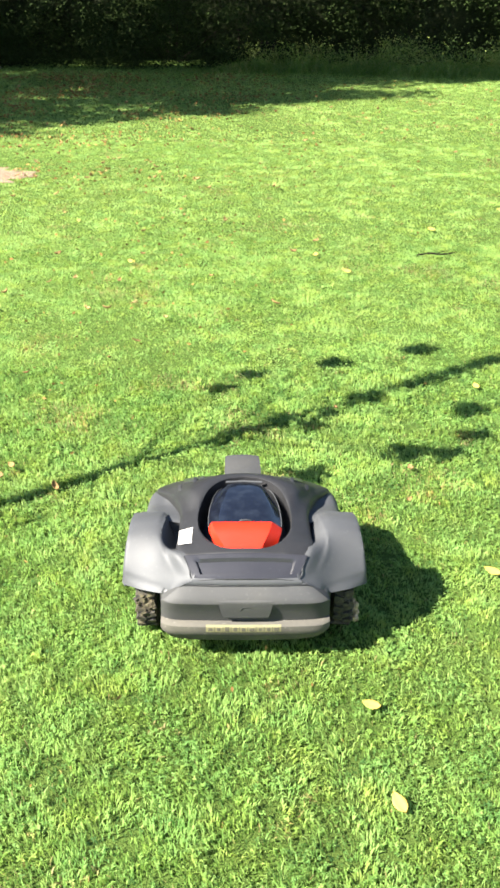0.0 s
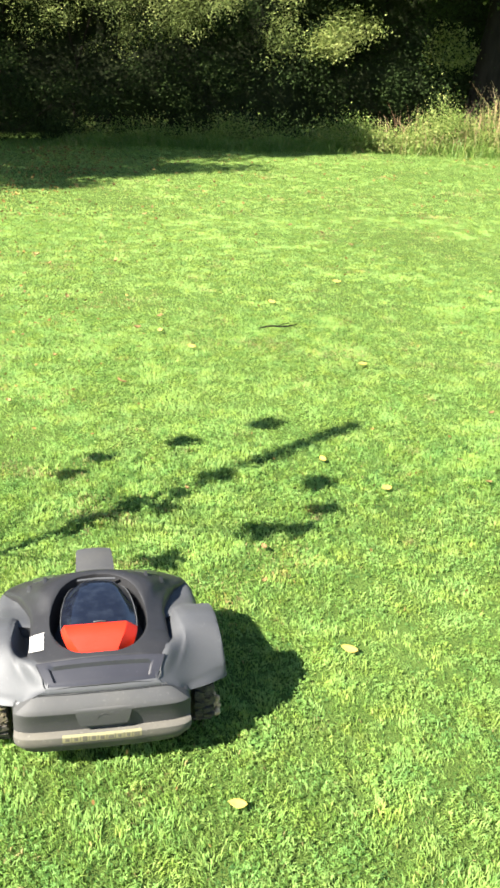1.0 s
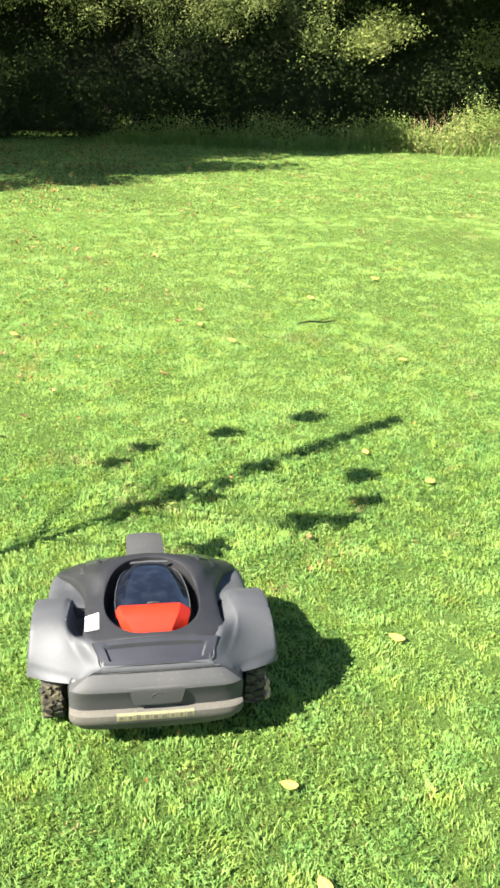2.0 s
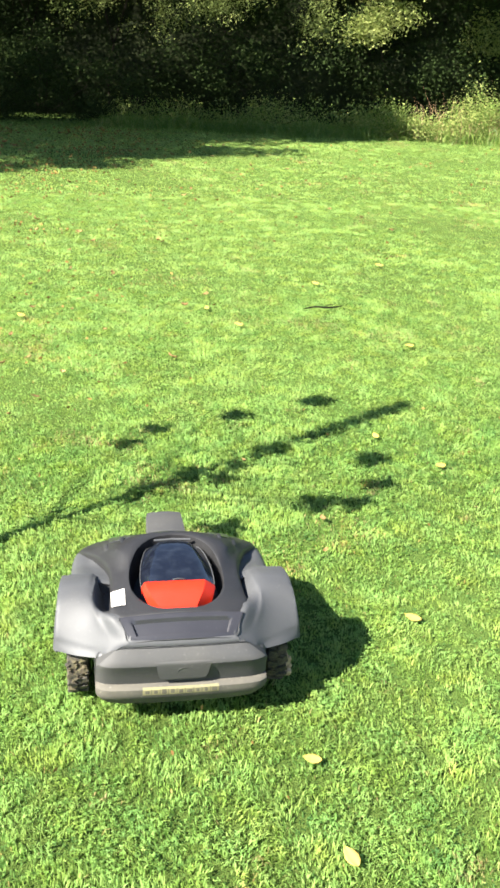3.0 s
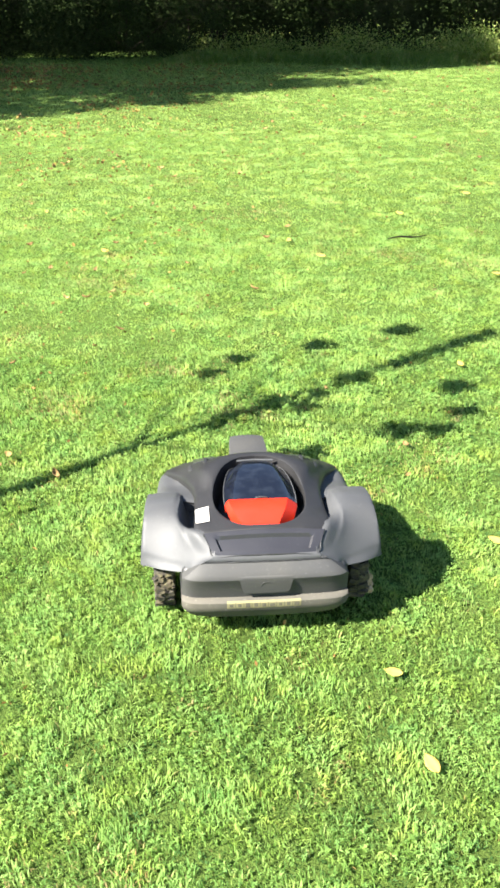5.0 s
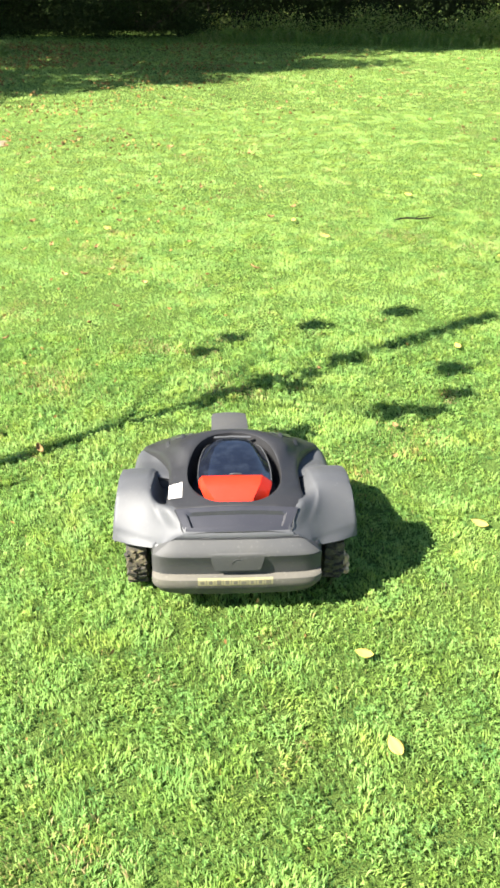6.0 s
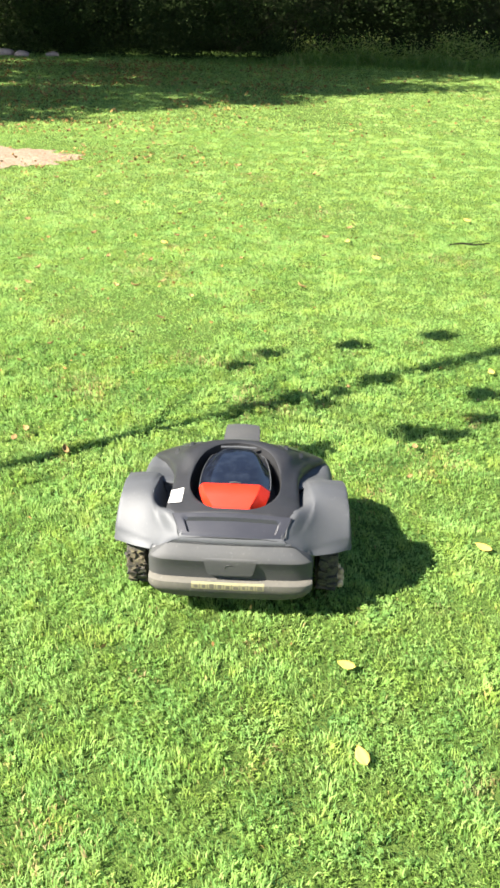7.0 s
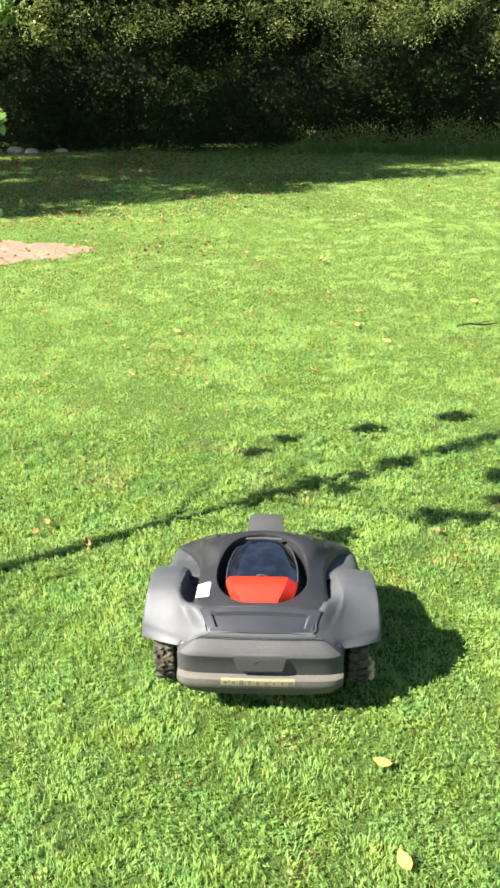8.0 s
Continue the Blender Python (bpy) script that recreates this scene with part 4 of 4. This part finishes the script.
def tuft(name, label, category, x0, x1, y_of, n, h0, h1, seed, material, width=(0.006, 0.014), lean0=0.35):
    rng = np.random.RandomState(seed)
    x = rng.uniform(x0, x1, n)
    y = y_of(x) + rng.normal(0, 1, n) * 0.28 + 0.22 * wave(x, x * 0, seed + 7, 3.1)
    clump = 0.5 + 0.5 * np.clip(wave(x * 3, y * 3, seed + 1, 1.3), -1, 1)
    v, f, t = blades(rng, x, y, np.full(n, GROUND), rng.uniform(h0, h1, n) * (0.35 + 0.8 * clump) * np.clip((x - x0) / 1.4, 0.15, 1), rng.uniform(*width, n), np.abs(rng.normal(lean0, 0.3, n)), np.clip(rng.normal(0.45, 0.2, n) + 0.25 * (clump - 0.5), 0, 1))
    return tagged(arrays_object(name, v, f, material, t), label, category, kind="stuff")


tuft("rough_grass", "unmown long grass at the shaded hedge foot", "grass", -0.9, 4.2, lambda x: hedge_front(x) - 0.85, 16000, 0.06, 0.32, 51, M_LONG, (0.004, 0.010), 1.0)
tuft("sunlit_rough_grass", "tall rough grass and weeds in sun", "grass", 3.9, 9.5, lambda x: hedge_front(x) - 1.0, 13000, 0.1, 0.38, 52, M_LONG, (0.004, 0.010), 0.9)
tuft("dry_weed_stems", "dry straw-coloured weed stems among rough grass", "weeds", 4.2, 9.0, lambda x: hedge_front(x) - 0.95, 900, 0.5, 1.1, 53, M_STRAW, (0.004, 0.008), 0.4)


def weeds(name, label, x0, x1, n_cl, high, seed, material):
    rng = np.random.RandomState(seed)
    each = 80
    cx = rng.uniform(x0, x1, n_cl)
    cy = hedge_front(cx) - 0.5 * np.clip(cx - 3.5, 0, 1) - rng.uniform(0.15, 0.9, n_cl) - 0.2 * wave(cx, cx * 0, seed + 5, 3.3)
    cz = rng.uniform(0.05, high, n_cl) * np.clip(0.75 + 0.45 * wave(cx, cx * 0, seed, 3.4), 0.2, 1.3) * np.clip((cx - x0 + 0.2) / 0.5, 0.3, 1) * np.interp(hedge_front(cx) - cy, [0.2, 1.0], [1.0, 0.45])
    c = np.repeat(np.stack([cx, cy, cz], 1), each, 0) + rng.normal(0, 1, (n_cl * each, 3)) * (0.11, 0.10, 0.09)
    c[:, 2] = np.abs(c[:, 2])
    tint = np.clip(np.repeat(rng.uniform(0.2, 0.9, n_cl), each) + rng.normal(0, 0.15, len(c)), 0, 1)
    v, f, ti = leaf_cards(rng, c, rng.uniform(0.016, 0.042, len(c)), tint, 0.2)
    tagged(arrays_object(name, v, f, material, ti), label, "weeds", kind="stuff")


weeds("weed_leaves", "leafy nettles and brambles in sun before the hedge", 4.05, 9.5, 640, 1.1, 61, M_WEED)
# shade on these weeds comes from their near-black leaf colour
weeds("shaded_weeds", "low leafy weeds at the hedge foot, shade put into dark leaves", -4.5, 0.3, 140, 0.45, 62, M_SHADE_LEAF)
weeds("nettles", "fresh green nettles in shade at the hedge foot", 0.1, 4.35, 150, 0.40, 63, M_WEED)


def big_tree(name, foot, label, crowns, shares, n_cl, each, seed, spread, size, material, girth=1.0):
    """A broad tree: trunk, limbs into the crown, and clumped leaves. crowns: lobes as centre and half-axes, from the foot."""
    t = thing(name, (*foot, GROUND), label, "tree")
    rng = np.random.RandomState(seed)
    (cx, cy, cz), _ = crowns[0]
    bm = bmesh.new()
    tube(bm, spline([(0, 0, -0.1), (0.05, 0, 1.2), (0.1, -0.05, 2.4), (0.35 * cx, 0.35 * cy, cz)], 20), [0.26 * girth, 0.19 * girth, 0.17 * girth, 0.09 * girth], 14)
    part("trunk", bm, M_DARKWOOD, t)
    u = rng.normal(size=(n_cl, 3))
    u /= np.linalg.norm(u, axis=1)[:, None]
    u *= (rng.uniform(0.15, 1.0, n_cl) ** 0.45)[:, None]
    lobe = rng.choice(len(crowns), n_cl, p=shares)
    c = np.array([q[0] for q in crowns])[lobe] + u * np.array([q[1] for q in crowns])[lobe]
    for i in range(9):
        p = c[i]
        bm = bmesh.new()
        tube(bm, spline([(0.1, -0.05, 2.2 + 0.12 * i), (0.5 * p[0], 0.5 * p[1], 0.5 * (p[2] + 2.6) + 0.2), tuple(p)], 12), [0.08, 0.05, 0.02], 7)
        part("limb", bm, M_DARKWOOD, t)
    q = np.repeat(c, each, 0) + rng.normal(0, 1, (n_cl * each, 3)) * spread
    v, f, ti = leaf_cards(rng, q, rng.uniform(*size, len(q)), np.clip(rng.normal(0.4, 0.2, len(q)), 0, 1), 0.3)
    tagged(arrays_object("crown", v, f, material, ti, t), "broad leafy crown")
    return t


# unseen tree beside the lawn, inferred from its shade along the hedge
# lobes are placed to shape that shade; the low last one is an added blocker
big_tree("shade_tree", (-7.6, 9.6), "unseen leafy tree, crown lobes set to shade hedge and lawn edge",
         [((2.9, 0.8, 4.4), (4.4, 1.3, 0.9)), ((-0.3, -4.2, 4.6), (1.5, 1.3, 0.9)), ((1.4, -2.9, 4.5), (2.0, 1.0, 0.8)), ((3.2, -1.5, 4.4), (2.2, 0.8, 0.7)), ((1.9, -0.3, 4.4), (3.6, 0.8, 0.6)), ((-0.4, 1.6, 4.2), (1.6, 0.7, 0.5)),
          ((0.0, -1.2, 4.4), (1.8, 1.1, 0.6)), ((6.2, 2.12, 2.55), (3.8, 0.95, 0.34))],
         [0.18, 0.06, 0.07, 0.08, 0.11, 0.05, 0.05, 0.40], 1500, 60, 71, (0.19, 0.12, 0.10), (0.09, 0.16), M_SHADE_LEAF)
# third crown lobe, out of view, is added to shade the trunk
big_tree("hedgerow_tree", (6.78, 13.40), "leafy tree with a thick dark trunk before the hedgerow", [((-1.6, 0.0, 3.2), (2.6, 0.7, 0.5)), ((0.6, -0.2, 2.9), (1.9, 0.7, 0.6)), ((-1.5, -0.75, 2.95), (0.9, 0.55, 0.6)), ((-0.6, 0.7, 4.4), (2.6, 1.0, 0.9))], [0.25, 0.22, 0.33, 0.20], 400, 60, 72, (0.17, 0.15, 0.12), (0.06, 0.11), M_SUNNY_LEAF, 1.3)


def shrub(name, at, size, label, n_cl, seed, material, leaf, tufts=9, tight=0.30, tone=(0.05, 0.55)):
    """A bush of several leafy heads with dark gaps between them, on thin stems."""
    t = thing(name, (*at, GROUND), label, "shrub", "shrubs of the hedgerow")
    rng = np.random.RandomState(seed)
    sx, sy, low, high = size
    h = rng.normal(size=(tufts, 3))
    h /= np.linalg.norm(h, axis=1)[:, None]
    h[:, 1] = -np.abs(h[:, 1])
    h *= (rng.uniform(0.35, 1.0, tufts) ** 0.5)[:, None] * (sx, sy, (high - low) / 2)
    h[:, 2] += (high + low) / 2
    pick = rng.randint(tufts, size=n_cl)
    c = h[pick] + np.clip(rng.normal(0, 1, (n_cl, 3)), -1.8, 1.8) * np.array((sx, sy, (high - low) / 2)) * tight
    c[:, 2] = np.clip(c[:, 2], 0.05, high)
    tone = rng.uniform(*tone, tufts)
    for i in range(5):
        bm = bmesh.new()
        p = h[i]
        tube(bm, spline([(0.1 * rng.normal(), 1.0, 0), (0.4 * p[0], 0.9, 0.5 * p[2]), (0.7 * p[0], 0.5 + 0.4 * p[1], p[2])], 9), [0.02, 0.014, 0.006], 6)
        part("stem", bm, M_DARKWOOD, t)
    q = np.repeat(c, 90, 0) + rng.normal(0, 1, (n_cl * 90, 3)) * (0.11, 0.10, 0.08)
    q[:, 2] = np.abs(q[:, 2])
    tint = np.repeat(tone[pick] + rng.uniform(0.0, 0.30, n_cl), 90) + rng.normal(0, 0.12, len(q))
    v, f, ti = leaf_cards(rng, q, rng.uniform(*leaf, len(q)), np.clip(tint, 0, 1), 0.3)
    tagged(arrays_object("foliage", v, f, material, ti, t), "small leaves in uneven clumps")


# sunlit parts of the hedge, added as shrubs with sunlight in their leaf colour
SHRUB = "olive leafy growth on the hedgerow, sunlight put into its paler leaves"
SUNNY = "leafy growth on the hedgerow, sunlight put into its pale green leaves"
shrub("hedge_shrub", (-4.7, 13.9), (1.2, 0.7, 1.45, 2.7), SUNNY, 130, 81, M_SUNNY_LEAF, (0.035, 0.070), 12, 0.35, (0.35, 0.75))
shrub("hedge_shrub", (-1.6, 13.9), (1.8, 0.5, 1.75, 3.0), SHRUB, 130, 82, M_SUNNY_OLIVE, (0.02, 0.042), 16, 0.4)
shrub("hedge_shrub", (0.6, 13.8), (1.6, 0.5, 1.70, 2.9), SHRUB, 130, 83, M_SUNNY_OLIVE, (0.02, 0.042), 16, 0.4)
shrub("hedge_shrub", (2.4, 13.7), (1.0, 0.5, 1.60, 2.7), SHRUB, 80, 84, M_SUNNY_OLIVE, (0.02, 0.045), 11, 0.35)
shrub("sunlit_shrub", (3.30, 13.75), (0.35, 0.3, 1.35, 2.2), SHRUB, 22, 87, M_SUNNY_OLIVE, (0.025, 0.055), 5)
shrub("sunlit_shrub", (4.50, 13.80), (0.70, 0.35, 1.20, 2.0), SUNNY, 56, 88, M_SUNNY_LEAF, (0.025, 0.055), 6, 0.30, (0.45, 0.80))
shrub("sunlit_shrub", (6.40, 13.90), (0.40, 0.3, 1.15, 1.9), SUNNY, 28, 89, M_SUNNY_LEAF, (0.03, 0.06), 5, 0.30, (0.40, 0.80))
# the low bushes also carry their shade in the leaf colour
shrub("dark_bush", (-0.9, 13.7), (1.4, 0.8, 0.0, 1.15), "low rounded bush at the hedge foot, shade put into dark leaves", 110, 85, M_SHADE_LEAF, (0.025, 0.05))
shrub("dark_bush", (-4.4, 13.9), (1.5, 0.7, 0.0, 1.2), "low rounded bush at the hedge foot, shade put into dark leaves", 100, 86, M_SHADE_LEAF, (0.025, 0.05))


# ---- things lying on the lawn ----
def leaf_mesh(seed, curl):
    rng = random.Random(seed)
    bm = bmesh.new()
    rows = []
    for i in range(12):
        u = i / 11
        w = 0.27 * math.sin(math.pi * u**0.85) ** 0.9 * (1 + rng.uniform(-0.05, 0.05)) + 0.008
        rows.append([(s * w, u - 0.5, curl * (s * s * 0.30 + (u - 0.5) ** 2 * 1.2) + 0.015 * rng.uniform(-1, 1)) for s in (-1, -0.5, 0, 0.5, 1)])
    sheet(bm, rows)
    thicken(bm, 0.012)
    me = bpy.data.meshes.new("fallen_leaf")
    bm.to_mesh(me)
    bm.free()
    me.shade_smooth()
    return me


def fallen_leaves():
    rng = np.random.RandomState(91)
    shapes = []
    for i, material in enumerate((M_FALLEN, M_FALLEN, M_FALLEN, M_YLEAF)):
        me = leaf_mesh(i, (0.3, 0.5, 0.7, 0.16)[i])
        me.materials.append(material)
        shapes.append(me)
    # brown leaves lie thickest towards the shade tree
    made = 0
    while made < 270:
        d = rng.uniform(0.9, 13.5) ** 1.0
        x, y = rng.uniform(-0.36 * d, 0.5 * d), d - 1.78
        if rng.uniform() > np.interp(x + 0.10 * y, [-1.5, 1.5], [1.0, 0.12]) * np.interp(y, [-1, 3, 9], [0.07, 0.45, 1.0]) or abs(x) < 0.32 and -0.25 < y < 0.5:
            continue
        ob = new("fallen_leaf", shapes[rng.randint(3)])
        sc = rng.uniform(0.020, 0.046) * np.interp(y, [0, 8], [0.8, 1.35])
        ob.matrix_basis = pose(x, y, rng.uniform(0.0, 0.006), rng.normal(0, 14), rng.normal(0, 14), rng.uniform(0, 360)) @ Matrix.Scale(sc, 4)
        tagged(ob, "small dry brown fallen leaf lying on the grass", "leaf", "fallen leaves on the lawn")
        made += 1
    for x, y, sc, turn in ((0.262, -0.56, 0.046, 20), (0.245, -0.31, 0.040, 75), (0.62, 0.16, 0.045, 60), (1.02, 1.05, 0.05, 120), (0.86, 1.32, 0.04, 10), (-0.95, 0.75, 0.045, 80), (-0.88, 0.30, 0.04, 30), (0.55, 2.75, 0.05, 60), (1.35, 2.4, 0.05, 100),
                            (1.15, 3.6, 0.055, 40), (0.42, 3.05, 0.045, 0), (1.7, 4.1, 0.06, 70), (-0.55, 2.9, 0.05, 45)):
        ob = new("yellow_fallen_leaf", shapes[3])
        ob.matrix_basis = pose(x, y, 0.003, 6, -8, turn) @ Matrix.Scale(sc, 4)
        tagged(ob, "pale yellow fallen leaf lying on the grass", "leaf", "yellow leaves on the lawn")


fallen_leaves()


def leaf_litter():
    rng = np.random.RandomState(97)
    n = 32000
    x, y = rng.uniform(-4.5, 6.5, n), rng.uniform(-1.2, 12.5, n)
    keep = rng.uniform(0, 1, n) < np.interp(x - 0.12 * y, [-3, 0.4], [1.0, 0.05]) * np.interp(y, [-1, 5], [0.75, 1.0]) * np.clip(0.55 + 0.9 * wave(x, y, 98, 3.0), 0.05, 1)
    x, y = x[keep], y[keep]
    c = np.stack([x, y, rng.uniform(-0.006, 0.006, len(x)) + np.interp(y, [0, 8], [0, 0.008])], 1)
    v, f, t = leaf_cards(rng, c, rng.uniform(0.012, 0.028, len(x)) * np.interp(y, [0, 10], [0.6, 1.7]), rng.uniform(0, 1, len(x)), 0.7)
    tagged(arrays_object("leaf_litter", v, f, M_LITTER, t), "scattered crumbs of dry tan leaves on the grass", "leaves", kind="stuff")


leaf_litter()
bm = bmesh.new()
tube(bm, spline([(-0.11, 0.0, 0.004), (-0.04, 0.012, 0.010), (0.03, 0.004, 0.006), (0.11, 0.015, 0.012)], 14), [0.003, 0.005, 0.0045, 0.0025], 7)
tube(bm, spline([(0.0, 0.006, 0.008), (0.04, 0.035, 0.012), (0.08, 0.05, 0.010)], 8), [0.0025, 0.0015], 6)
twig = mesh_object("fallen_twig", bm, M_DARKWOOD)
twig.matrix_basis = pose(1.07, 3.05, 0.0, 0, 0, 4)
tagged(twig, "short dark dead twig lying on the grass", "twig")


def bare_patch():
    n = 72
    th = np.linspace(0, 2 * np.pi, n, endpoint=False)
    edge = 1 + 0.13 * np.sin(3 * th + 1) + 0.10 * np.sin(7 * th) + 0.08 * np.sin(13 * th + 2) + 0.05 * np.sin(23 * th)
    bm = bmesh.new()
    sheet(bm, [np.stack([0.48 * r * edge * np.cos(th), 0.41 * r * edge * np.sin(th), np.full(n, 0.006 * (1 - r * r))], 1) for r in (1.0, 0.8, 0.55, 0.3, 0.02)], closed=True)
    ob = mesh_object("bare_patch", bm, M_EARTH)
    ob.location = (*PATCH, GROUND + 0.006)
    tagged(ob, "bare pinkish sandy earth worn into the lawn", "ground", kind="structure")


bare_patch()


# pale lumps added for the sunlit pinkish pieces at the hedge foot
def stones():
    rng = random.Random(44)
    for x, y, r in ((-4.25, 13.0, 0.10), (-3.98, 12.9, 0.085), (-3.55, 13.05, 0.07), (-4.6, 13.1, 0.06)):
        bm = bmesh.new()
        bmesh.ops.create_icosphere(bm, subdivisions=3, radius=1.0)
        for v in bm.verts:
            v.co *= 1 + 0.14 * math.sin(3.1 * v.co.x + 9 * r * 10) * math.cos(2.7 * v.co.y + v.co.z) + rng.uniform(-0.02, 0.02)
            v.co = Vector((v.co.x * r * 1.5, v.co.y * r, max(v.co.z, -0.5) * r * 0.62))
        ob = mesh_object("stone", bm, M_PALE_LUMP, sharp=60)
        ob.location = (x, y, GROUND + 0.3 * r)
        tagged(ob, "pale lump for sunlit pinkish pieces, sunlight put into its colour", "stone", "stones by the hedge")


stones()
